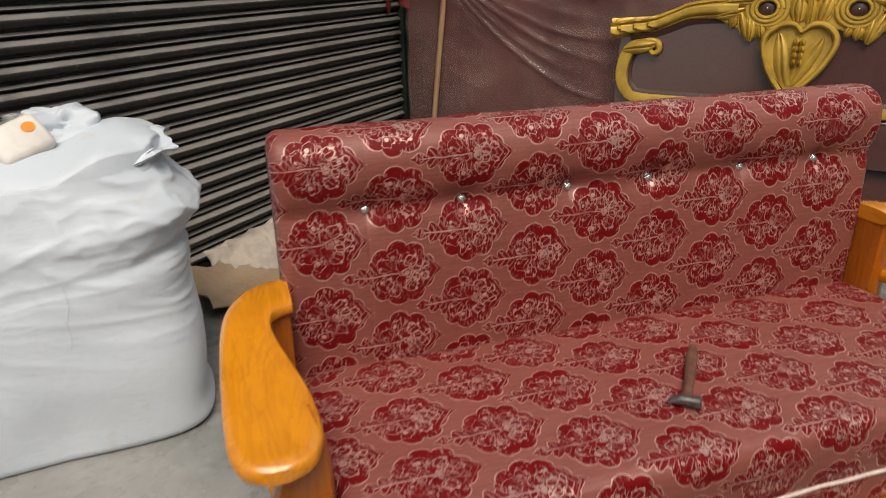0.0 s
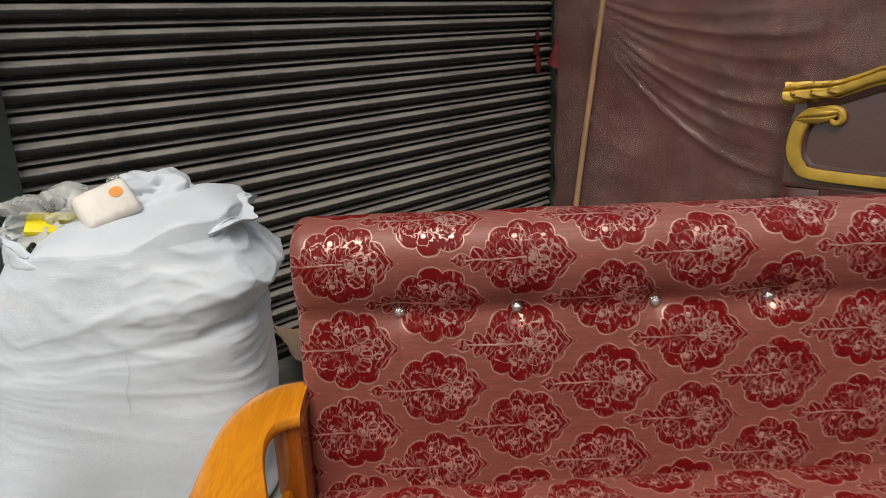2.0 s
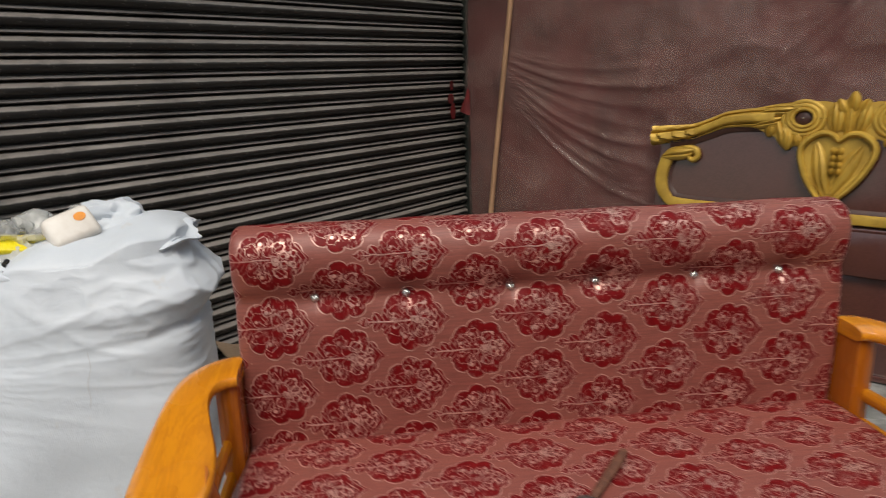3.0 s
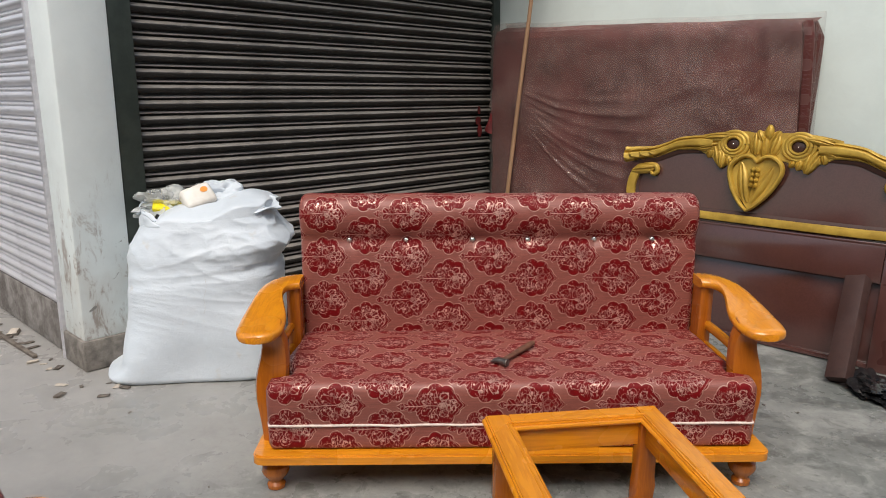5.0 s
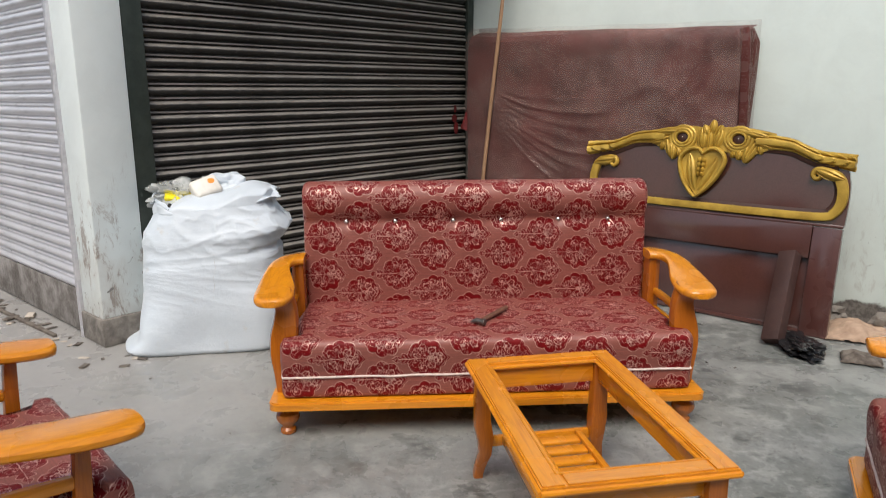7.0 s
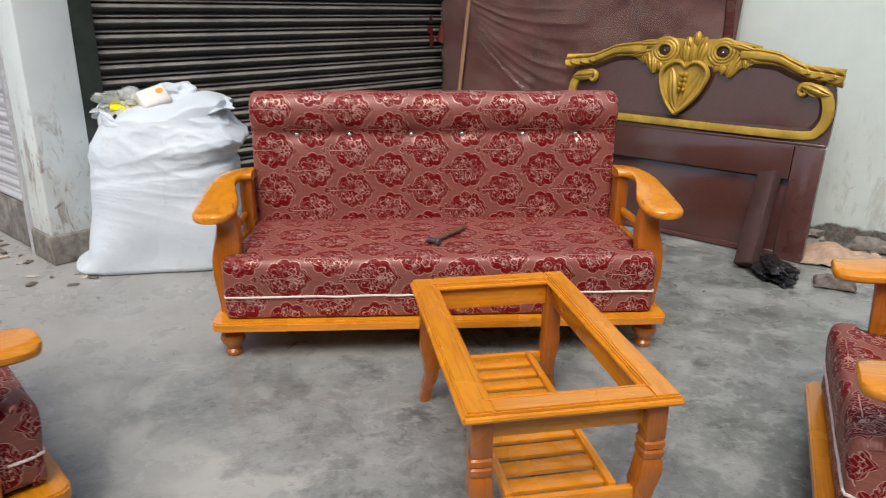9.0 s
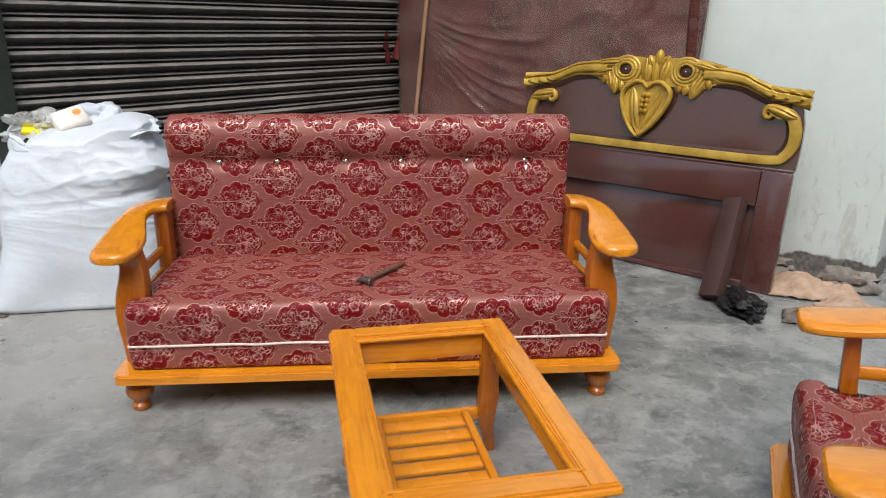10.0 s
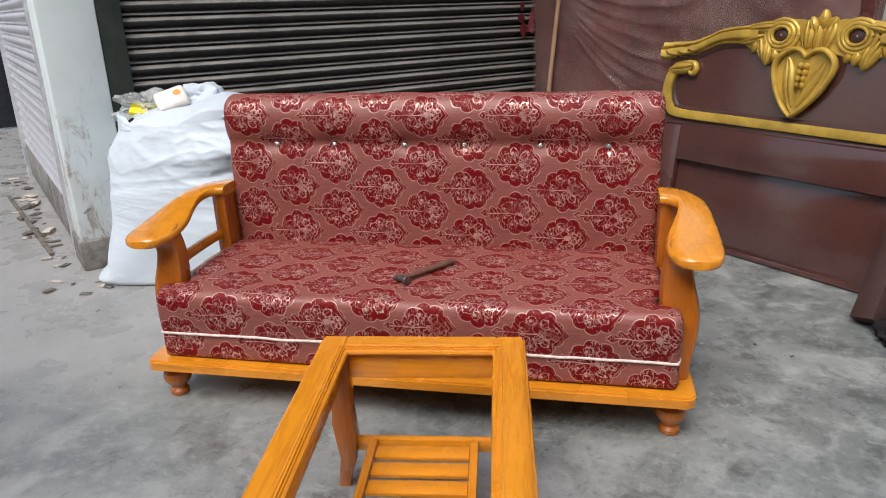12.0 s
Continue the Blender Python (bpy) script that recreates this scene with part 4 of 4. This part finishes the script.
for s in (-1, 1):
    spiral = [(s * (0.662 + (0.040 - 0.006 * k) * math.cos(radians(60 + 58 * k))), 0.938 + (0.040 - 0.006 * k) * math.sin(radians(60 + 58 * k))) for k in range(6)]
    rod("scroll", [(s * 0.715, 0.962)] + spiral, [(0.020, 0.018), (0.018, 0.020), (0.014, 0.018), (0.010, 0.016)], lift=0.018)
    leaf("scroll_leaf", s * 0.655, 0.966, -14 if s > 0 else 194, 0.155, 0.034, lift=0.030, flutes=2)
    # swept wing from the middle to its blunt, scaled tip
    rise = 0.010 if s < 0 else 0.0
    wing = [(0.29, 1.118), (0.40, 1.117), (0.50, 1.106), (0.58, 1.074), (0.66, 1.045), (0.76, 1.032), (0.846 - 3 * rise * (s > 0), 1.020)]
    wing = [(a * (1.03 if s < 0 else 1.0), z + rise) for a, z in wing]
    # a dark rod stands in for the shadow below the wing
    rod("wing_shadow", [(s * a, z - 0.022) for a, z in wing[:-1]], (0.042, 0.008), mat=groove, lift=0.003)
    carved_wing(s, wing)
    # carved plate under the eye and its leaves
    plate = [(0.0, 1.225), (0.05, 1.195), (0.10, 1.205), (0.20, 1.205), (0.30, 1.192), (0.395, 1.172), (0.40, 1.09), (0.33, 1.055), (0.28, 1.035), (0.235, 0.992), (0.19, 1.015), (0.12, 1.045), (0.0, 1.05)]
    part("carved_plate", prism(bmesh.new(), [(0.002 + s * a, z) for a, z in plate], lambda a, z: hb(a, z, 0.014 + 0.001 * s), (0, 0.014, 0), 0.004), gold, head)
    # round eye of the carving
    ex, ez = 0.002 + s * 0.181, 1.129
    for r, w, l in ((0.084, 0.012, 0.016), (0.064, 0.012, 0.022), (0.046, 0.009, 0.026)):
        rod("rosette_ring", [(ex + r * math.cos(radians(30 * k)), ez + r * 0.86 * math.sin(radians(30 * k))) for k in range(13)], (w, 0.013), lift=l)
    bm = bmesh.new()
    grid(bm, 18, 5, lambda a, b: hb(ex + 0.041 * math.cos(6.2832 * a) * math.sin(b * 1.57), ez + 0.037 * math.sin(6.2832 * a) * math.sin(b * 1.57), 0.014 + 0.014 * math.cos(b * 1.57)), close_u=True)
    boss = part("rosette_boss", bm, groove, head, "dark polished boss")
    bm = bmesh.new()
    grid(bm, 10, 4, lambda a, b: hb(ex + 0.0055 * math.cos(6.2832 * a) * math.sin(b * 1.57), ez + 0.0055 * math.sin(6.2832 * a) * math.sin(b * 1.57), 0.026 + 0.006 * math.cos(b * 1.57)), close_u=True)
    part("pin", bm, crystal, boss)
    # root, direction, length, half width, flutes, lift; drawn for the right half
    for da, dz, ang, ln, wd, fl, up in ((0.105, 1.180, -3, 0.255, 0.026, 3, 0.016), (0.200, 1.172, -8, 0.160, 0.026, 2, 0.022), (0.285, 1.110, -112, 0.135, 0.030, 2, 0.018), (0.245, 1.085, -98, 0.100, 0.026, 2, 0.024), (0.200, 1.062, -100, 0.062, 0.022, 1, 0.020), (0.165, 1.058, -112, 0.048, 0.018, 1, 0.016), (0.310, 1.100, -78, 0.060, 0.022, 1, 0.014), (0.270, 1.130, -20, 0.130, 0.028, 2, 0.016)):
        leaf("acanthus_leaf", s * da, dz, ang if s > 0 else 180 - ang, ln, wd, lift=up, flutes=fl)
    # half of the heart
    half = [(a - 0.022 - 0.09 * (1.04 - z), z) for a, z in ((0.0, 1.030), (s * 0.035, 1.060), (s * 0.085, 1.060), (s * 0.135, 1.020), (s * 0.143, 0.965), (s * 0.105, 0.870), (s * 0.045, 0.790), (0.0, 0.752))]
    rod("heart_rim", half, [(0.010, 0.018), (0.014, 0.022), (0.015, 0.022), (0.014, 0.020), (0.009, 0.016)], lift=0.036)
    leaf("heart_leaf", s * 0.010 - 0.040, 0.800, 86 - s * 20, 0.235, 0.042, lift=0.030, flutes=2)
    for k in range(4):
        leaf("berry", s * 0.013 - 0.026, 0.885 + 0.029 * k, 90, 0.032, 0.013 - 0.001 * (3 - k), lift=0.048)
heart_poly = [(0.0, 1.03), (0.05, 1.055), (0.11, 1.035), (0.138, 0.97), (0.09, 0.86), (0.0, 0.765), (-0.09, 0.86), (-0.138, 0.97), (-0.11, 1.035), (-0.05, 1.055)]
part("heart_ground", prism(bmesh.new(), [(a - 0.022 - 0.09 * (1.04 - z), z) for a, z in heart_poly], lambda a, z: hb(a, z, 0.030), (0, 0.030, 0)), gold, head)
for a, z, ang, ln, wd, fl in ((0.012, 1.165, 90, 0.082, 0.024, 1), (0.040, 1.150, 66, 0.070, 0.024, 1), (-0.018, 1.150, 114, 0.070, 0.024, 1), (0.045, 1.075, 82, 0.125, 0.040, 3), (-0.040, 1.075, 98, 0.125, 0.040, 3), (0.0, 1.060, 90, 0.13, 0.022, 1)):
    leaf("crown_leaf", a, z, ang, ln, wd, lift=0.018, flutes=fl)

plank = thing("loose_plank", B @ pose(1.872, -0.545, 0.004, 0, 0, 8), "short dark wooden post leaning against the headboard", "plank")
part("board", box(bmesh.new(), -0.036, 0.036, -0.052, 0.052, 0.026, 0.60, 0.004, pose(0, 0, 0, 0, 39, 0) @ pose(0, 0, 0, 0, 0, -24)), plank_wood, plank)

# ---- wrapped bundle against the wall, and the pole in front of it ----
bundle = thing("wrapped_bundle", B, "tall folded red brocade in dusty plastic, standing by the wall", "fabric bundle")


def bundle_top(v):
    return 1.84 + 0.035 * (v + 0.1) + 0.010 * noise.noise((v * 2.5, 4.0, 0.0))


def bundle_front(v, z):
    """How far the face of the bundle stands from the wall."""
    d = 0.245 - 0.03 * (z / 1.9) + 0.020 * noise.noise((v * 1.6, z * 1.9, 2.0)) + 0.012 * noise.noise((v * 3.0, z * 5.0, 5.0))
    d += 0.030 * bell(v + 0.02, 0.22) * (0.4 + 0.6 * bell(z - 1.5, 0.7))
    top = bundle_top(v)
    k = max(0.0, (z - (top - 0.10)) / 0.10)
    return 0.05 + (d - 0.05) * math.sqrt(max(0.0, 1 - min(1, k) ** 2))


V0, V1 = -0.115, 2.20
bm = bmesh.new()
prof_n = 46
grid(bm, 70, prof_n, lambda a, b: (WALL_U - bundle_front(V0 + 0.05 + (V1 - V0 - 0.05) * a, bundle_top(V0 + (V1 - V0) * a) * b) + 0.014, V0 + 0.05 + (V1 - V0 - 0.05) * a, bundle_top(V0 + (V1 - V0) * a) * b * 0.990), lambda a, b: (2.3 * a, 1.9 * b))
part("folded_cloth", bm, faded_cloth, bundle, "folded red brocade cloth")
for k, (d, dv) in enumerate(((0.225, 0.0), (0.175, 0.018), (0.125, 0.008), (0.075, 0.022))):
    pts = [(WALL_U - d + 0.012 * math.sin(z * 3 + k), V0 + 0.048 + dv + 0.012 * math.sin(z * 4 + k * 1.3), z) for z in [0.01 + 0.1 * q for q in range(18)]] + [(WALL_U - d + 0.01, V0 + 0.075 + dv, 1.79)]
    bm = bmesh.new()
    sweep(bm, pts, (0.022, 0.030), (0, 1, 0), 10, square=2.5)
    lay = bm.loops.layers.uv.verify()
    for f in bm.faces:
        for l in f.loops:
            l[lay].uv = (l.vert.co.x * 3, l.vert.co.z)
    part("cloth_fold", bm, old_cloth, bundle, "rounded edge of a red cloth fold")


def swag(v, z):
    """Hanging folds of the plastic between the pole and the headboard."""
    t = (1.98 - v) / 1.0
    out = 0.0
    if -0.05 < t < 1.1:
        fade = max(0.0, 1 - abs(t - 0.5) * 1.5)
        for k in range(8):
            line = 1.47 - 0.018 * k - (0.30 + 0.135 * k) * t + (0.20 + 0.05 * k) * t * t + 0.012 * noise.noise((t * 4, k * 3.1, 0.0))
            out += (0.017 + 0.011 * ((k * 5) % 3)) * bell(z - line, 0.007 + 0.012 * t) * min(1.0, fade + 0.25) * (0.55 + 0.6 * abs(noise.noise((t * 3, k * 7.7, 2.0))))
        out += 0.018 * bell(t - 0.04, 0.03) * bell(z - 1.30, 0.25)
    return out


bm = bmesh.new()


def sheet(a, b):
    v = V0 + 0.030 + (V1 - V0 - 0.030) * a
    z = bundle_top(v) * b + 0.012
    d = bundle_front(v, z - 0.012) + 0.008 + swag(v, z) + 0.006 * noise.noise((v * 6, z * 3, 7.0)) + 0.004 * noise.noise((v * 17, z * 11, 9.0))
    d += 0.022 * (1 - abs(noise.noise((v * 2.2 + z * 2.6, z * 1.2 - v * 3, 3.0)))) ** 6 * bell(v - 0.22, 0.45)
    d += 0.010 * (1 - abs(noise.noise((v * 5 - z * 1.5, z * 7, 13.0)))) ** 5
    for dv, slope, amp in ((0.0, 1.15, 0.020), (0.05, 0.95, 0.014), (-0.03, 1.5, 0.012)):
        run = v - V0 - 0.04 - dv
        d += amp * bell(z - 1.78 + slope * run + 0.02 * noise.noise((run * 5, dv * 90, 0.0)), 0.016) * (1.0 if 0 < run < 0.42 else 0.0)
    end = min(1.0, a / 0.03)
    d = 0.06 + (d - 0.06) * math.sqrt(max(0.0, 1 - (1 - end) ** 2))
    return (WALL_U - d, v, z)


grid(bm, 200, 160, sheet)
bmesh.ops.remove_doubles(bm, verts=bm.verts, dist=0.004)
part("plastic_sheet", bm, wrap_film, bundle, "dusty clear plastic sheet with hanging folds", 80)
bm = bmesh.new()
grid(bm, 8, 5, lambda a, b: (WALL_U - 0.03 - 0.05 * a + 0.01 * math.sin(9 * b), 1.98 + 0.22 * b, 1.83 + 0.10 * a + 0.01 * noise.noise((a * 4, b * 4, 0))))
part("plastic_flap", bm, clear_film, bundle, "loose clear plastic flap")

bm = bmesh.new()
grid(bm, 6, 8, lambda a, b: (2.405 - 0.02 * math.sin(3 * a) + 0.012 * b, 2.15 + 0.075 * a * (1 - b) + 0.012 * b, 1.10 + 0.15 * b + 0.03 * a), lambda a, b: (0.1 * a, 0.15 * b))
part("cloth_corner", bm, red_paint, bundle, "torn corner of bare red cloth")

pole = thing("pole", B, "thin pale wooden pole leaning in the corner", "pole")
pts = [(2.375 + 0.10 * t + 0.003 * math.sin(t * 9), 2.045 - 0.268 * t + 0.004 * math.sin(t * 7), 2.75 * t) for t in [k / 24 for k in range(25)]]
part("stick", sweep(bmesh.new(), pts, [(0.0155 - 0.002 * t / 24 + (0.0018 if t % 6 == 3 else 0), 0.0155) for t in range(25)], (1, 0, 0), 12), pole_wood, pole)


# ---- white sack of rubbish ----
sack = thing("sack", pose(-1.44, 1.36, 0, 0, 0, 8), "full white woven plastic sack with crumpled open mouth", "sack")
SH = 0.80


def sack_place(a, b):
    ang = 2 * math.pi * a
    c, s = math.cos(ang), math.sin(ang)
    z = SH * min(1.0, b / 0.80)
    e = 3.2 + 3.0 * bell(b, 0.2)
    q = (abs(c) ** e + abs(s) ** e) ** (-1 / e)
    h = z / SH
    ax = 0.350 + 0.030 * math.sin(math.pi * min(1, h * 1.05)) + 0.012 * bell(h - 0.82, 0.13) - 0.035 * max(0, h - 0.85) / 0.15
    ay = 0.270 + 0.060 * math.sin(math.pi * min(1, 0.1 + h * 0.9)) - 0.03 * h
    foot = max(0.0, 1 - z / 0.028)
    ax, ay = ax - 0.012 * foot * foot, ay - 0.014 * foot * foot
    x, y = ax * c * q, ay * s * q
    # corner ears at the ground
    x += 0.13 * math.copysign(bell(z - 0.015, 0.050), c) * max(0, abs(c) - 0.45) * 1.6 * (1.0 if c < 0 else 0.4)
    # waist below the folded collar
    waist = -(0.004 + 0.020 * max(0.0, c)) * bell(h - 0.66 - 0.05 * c, 0.030)
    collar = (0.010 + 0.032 * max(0.0, c)) * bell(h - 0.80 - 0.03 * c, 0.10 if h > 0.80 + 0.03 * c else 0.050)
    fold = 0.012 * noise.noise((x * 3, y * 3, z * 5)) + 0.003 * noise.noise((x * 8, y * 8, z * 16)) * max(0.0, h - 0.25)
    fold += 0.0014 * math.sin(z * 260 + 14 * noise.noise((x * 3, y * 3, z * 4))) * bell(h - 0.60 - 0.08 * c, 0.16) * max(0.0, 0.3 + noise.noise((x * 4, y * 4, 9.0)))
    for q, (fx, fz, lo, amp) in enumerate(((2.2, 15, 0.50, 0.005), (4.5, 34, 0.66, 0.003), (7.0, 11, 0.84, 0.016), (11.0, 16, 0.88, 0.008))):
        n1 = noise.noise((x * fx + 0.8 * z, y * fx, z * fz + x * 2.5 + q * 7))
        fold += amp * (1 - abs(n1)) ** 6 * bell(h - lo - 0.05 * c, 0.17) * (0.6 + 0.4 * c)
    collar += 0.050 * max(0.0, c) * bell(h - 0.12, 0.26)
    k = 1 + (waist + collar + fold) / 0.33
    x, y = x * k, y * k
    if b > 0.80:
        t = (b - 0.80) / 0.20
        dome = 0.085 * math.sin(t * 1.57) + 0.05 * bell(c - 0.9, 0.6) * (1 - t)
        x, y = x * (1 - t ** 1.9) + 0.06 * t, y * (1 - t ** 1.6)
        z = SH + dome + 0.030 * noise.noise((x * 7, y * 7, 4.0)) * (1 - 0.5 * t)
    z += 0.02 * c * h
    x -= 0.075 * (1 - h) ** 1.5
    y -= 0.05 * (1 - h) ** 1.5
    return x, y, max(0.003, z)


bm = bmesh.new()
vs = grid(bm, 230, 170, sack_place, close_u=True)
bm.faces.new([r[0] for r in vs])
part("sack_body", bm, sack_mat, sack, smooth=180)
pts = [Vector(sack_place(0.762 + 0.002 * math.sin(k), 0.36 + 0.016 * k)) * 1.0 + Vector((0, -0.004, 0)) for k in range(12)]
part("stitching", sweep(bmesh.new(), pts, (0.0005, 0.0005), (0, 1, 0), 6), grey_ink, sack, "loose grey stitching thread")


def crumple(name, m, size, mat, label, category, seed, rough=0.35, n=26, flat=0.0, sharp=1.0):
    """A crumpled lump of sheet."""
    bm = bmesh.new()

    def place(a, b):
        th, ph = 2 * math.pi * a, math.pi * (0.02 + 0.96 * b)
        d = Vector((math.cos(th) * math.sin(ph), math.sin(th) * math.sin(ph), math.cos(ph)))
        k = 1 + rough * 0.5 * (1 - sharp) * noise.noise(d * 3.3 + Vector((seed, 5, 0))) + rough * noise.noise(d * 1.6 + Vector((seed, 0, 0))) - rough * 0.55 * sharp * (1 - abs(noise.noise(d * 2.6 + Vector((0, seed, 0))))) ** 4 - rough * 0.2 * sharp * abs(noise.noise(d * 8.0 + Vector((0, 0, seed))))
        p = Vector((d.x * size[0], d.y * size[1], d.z * size[2])) * k
        p.z = max(p.z, -size[2] * (1 - flat))
        return p

    grid(bm, n * 2, n, place, close_u=True, cap=True)
    ob = part(name, bm, mat, smooth=50)
    ob.matrix_world = m
    return tagged(ob, label, category)


def sheet_thing(name, m, lx, ly, rise, mat, label, category, seed, curl=0.0):
    bm = bmesh.new()

    def place(a, b):
        x, y = lx * (a - 0.5), ly * (b - 0.5)
        edge = 1 - 0.25 * abs(noise.noise((a * 3, b * 3, seed)))
        z = 0.012 + rise * (0.5 + 0.5 * noise.noise((x * 6 + seed, y * 6, 0))) * math.sin(math.pi * a) ** 0.5 * math.sin(math.pi * b) ** 0.5 + 0.22 * rise * abs(noise.noise((x * 15, y * 15, seed))) + 0.10 * rise * noise.noise((x * 40, y * 22, seed))
        return (x * edge, y * edge, z + curl * (2 * a - 1) ** 2)

    grid(bm, 40, 32, place)
    g = bmesh.ops.extrude_face_region(bm, geom=list(bm.faces))
    bmesh.ops.translate(bm, vec=(0, 0, -0.007), verts=[q for q in g["geom"] if isinstance(q, bmesh.types.BMVert)])
    ob = part(name, bm, mat, smooth=60)
    ob.matrix_world = m
    return tagged(ob, label, category)


S = sack.matrix_world.copy()
crumple("plastic_film", S @ pose(-0.23, 0.02, 0.850), (0.17, 0.16, 0.085), clear_film, "crumpled clear plastic film in the sack mouth", "plastic film", 3.1, 0.6)
crumple("plastic_film", S @ pose(0.00, 0.13, 0.890), (0.11, 0.08, 0.055), clear_film, "crumpled clear plastic film in the sack mouth", "plastic film", 8.4, 0.6)
crumple("white_cloth", S @ pose(0.07, 0.04, 0.890), (0.12, 0.10, 0.075), sack_mat, "lump of white cloth in the sack mouth", "cloth", 5.2, 0.5, 28, 0.0, 0.2)
for a0, a1, rise, curl, seed in ((-0.17, 0.15, 0.095, 0.045, 1.7), (0.14, 0.40, 0.075, -0.03, 4.1), (0.38, 0.66, 0.120, 0.030, 8.6)):
    bm = bmesh.new()

    def rim(a, b):
        ang = a0 + (a1 - a0) * a
        base = Vector(sack_place(ang % 1.0, 0.785))
        out = Vector((math.cos(2 * math.pi * ang), math.sin(2 * math.pi * ang), 0))
        ends = math.sin(math.pi * a) ** 0.6
        up = rise * (0.65 + 0.55 * noise.noise((ang * 17, seed, 0))) * ends
        wave = 0.030 * noise.noise((ang * 22, b * 2, seed)) + 0.016 * noise.noise((ang * 48, b * 5, seed + 3))
        lean = -0.035 * b + curl * max(0.0, b - 0.45) * 2.2 * ends + wave * (0.3 + b)
        return base + out * lean + Vector((0, 0, up * math.sin(min(1.0, b * 1.25) * 2.1)))

    grid(bm, 90, 18, rim)
    g = bmesh.ops.extrude_face_region(bm, geom=list(bm.faces))
    for q in g["geom"]:
        if isinstance(q, bmesh.types.BMVert):
            q.co *= 0.992
    part("rim_flap", bm, sack_mat, sack, "crumpled torn rim of the sack", 80)
crumple("black_rag", S @ pose(-0.215, -0.165, 0.790), (0.045, 0.04, 0.03), black_film, "small crumpled black plastic scrap", "plastic scrap", 1.3, 0.5)
pack = thing("yellow_packet", S @ pose(-0.185, -0.07, 0.850, 25, 8, 10), "flat bright yellow packet in the sack", "packet")
part("wrapper", cuboid(-0.075, 0.075, -0.045, 0.045, -0.012, 0.012, 0.008), yellow_pack, pack)
carton = thing("small_carton", S @ pose(-0.035, -0.085, 0.890, 48, -16, 28) @ Matrix.Scale(1.2, 4), "small dirty white carton with an orange spot", "carton")
cbody = part("carton_body", cuboid(-0.065, 0.065, -0.05, 0.05, -0.035, 0.035, 0.018, seg=3), white_card, carton)
bm = bmesh.new()
grid(bm, 14, 3, lambda a, b: (0.030 + 0.016 * b * math.cos(6.2832 * a), 0.012 + 0.014 * b * math.sin(6.2832 * a), 0.0362), close_u=True)
part("orange_spot", bm, orange_ink, cbody, "orange printed spot")

# ---- clutter on the ground ----
crumple("black_plastic_bag", B @ pose(1.90, -0.70, 0.028, 0, 0, 30), (0.20, 0.12, 0.045), black_film, "crumpled shiny black plastic bag on the ground", "plastic bag", 4.4, 0.6, 30, 0.4)
sheet_thing("brown_sackcloth", B @ pose(2.42, -0.90, 0.0, 0, 0, 20), 0.36, 0.46, 0.10, brown_cloth, "rumpled brown sackcloth heaped by the wall foot", "sackcloth", 6.0)
sheet_thing("brown_sackcloth", B @ pose(2.26, -1.13, 0.0, 0, 0, 75), 0.30, 0.22, 0.07, brown_cloth, "rumpled brown sackcloth heaped by the wall foot", "sackcloth", 2.0)
sheet_thing("grey_rag", B @ pose(1.95, -0.98, 0.0, 0, 0, 15), 0.16, 0.20, 0.06, debris_mat, "small dusty grey rag at the edge of the sackcloth", "rag", 7.0)
crumple("wall_rubble", B @ pose(2.58, -0.62, 0.05), (0.09, 0.16, 0.06), bare_plaster, "lump of fallen plaster at the wall foot", "rubble", 2.2, 0.5, 14, 0.3)
crumple("wall_rubble", B @ pose(2.58, -1.02, 0.05), (0.10, 0.17, 0.07), bare_plaster, "lump of fallen plaster at the wall foot", "rubble", 5.9, 0.5, 14, 0.3)
sheet_thing("cardboard_sheet", pose(-0.98, 2.02, 0.06, 18, 6, 35), 0.42, 0.34, 0.03, cardboard, "torn brown cardboard on the ground behind the sofa", "cardboard", 3.0, 0.05)
sheet_thing("pale_rag", pose(-0.86, 2.20, 0.10, 30, -12, 20), 0.36, 0.30, 0.10, pale_rag, "pale crumpled rag by the shutter", "rag", 5.0)
crumple("pale_rag", pose(-0.90, 2.26, 0.07), (0.15, 0.09, 0.10), pale_rag, "pale crumpled rag by the shutter", "rag", 6.6, 0.5, 18, 0.3)
rng = random.Random(5)


def chip(k, x, y, big):
    bm = bmesh.new()
    box(bm, -big, big, -big * rng.uniform(0.3, 0.7), big * 0.5, 0, big * rng.uniform(0.15, 0.5), big * 0.12, seg=1)
    for q in bm.verts:
        q.co += Vector((rng.uniform(-1, 1), rng.uniform(-1, 1), 0)) * big * 0.15
    ob = part("debris_chip", bm, debris_mat if k % 3 else pale_rag)
    ob.matrix_world = pose(x, y, 0.001, 0, 0, rng.uniform(0, 360))
    tagged(ob, "small broken chip of brick and plaster on the ground", "debris", "chips on the ground")


for k in range(46):
    v = rng.uniform(2.3, 5.2)
    p = B @ Vector((-0.70 - abs(rng.gauss(0, 0.07)), v, 0))
    chip(k, p.x, p.y, rng.uniform(0.012, 0.05))
for k in range(9):
    chip(k, -1.95 + rng.gauss(0, 0.14), 0.98 + rng.gauss(0, 0.06), rng.uniform(0.008, 0.03))
for k in range(14):
    chip(k, rng.uniform(-1.8, 2.2), rng.uniform(-0.4, 0.9), rng.uniform(0.004, 0.011))
stick = thing("broken_lath", B @ pose(-0.80, 3.6, 0.0, 0, 0, 3), "thin wooden lath lying along the shutter foot", "lath")
part("lath", cuboid(-0.012, 0.012, -0.9, 0.9, 0.0, 0.018, 0.003), debris_mat, stick)
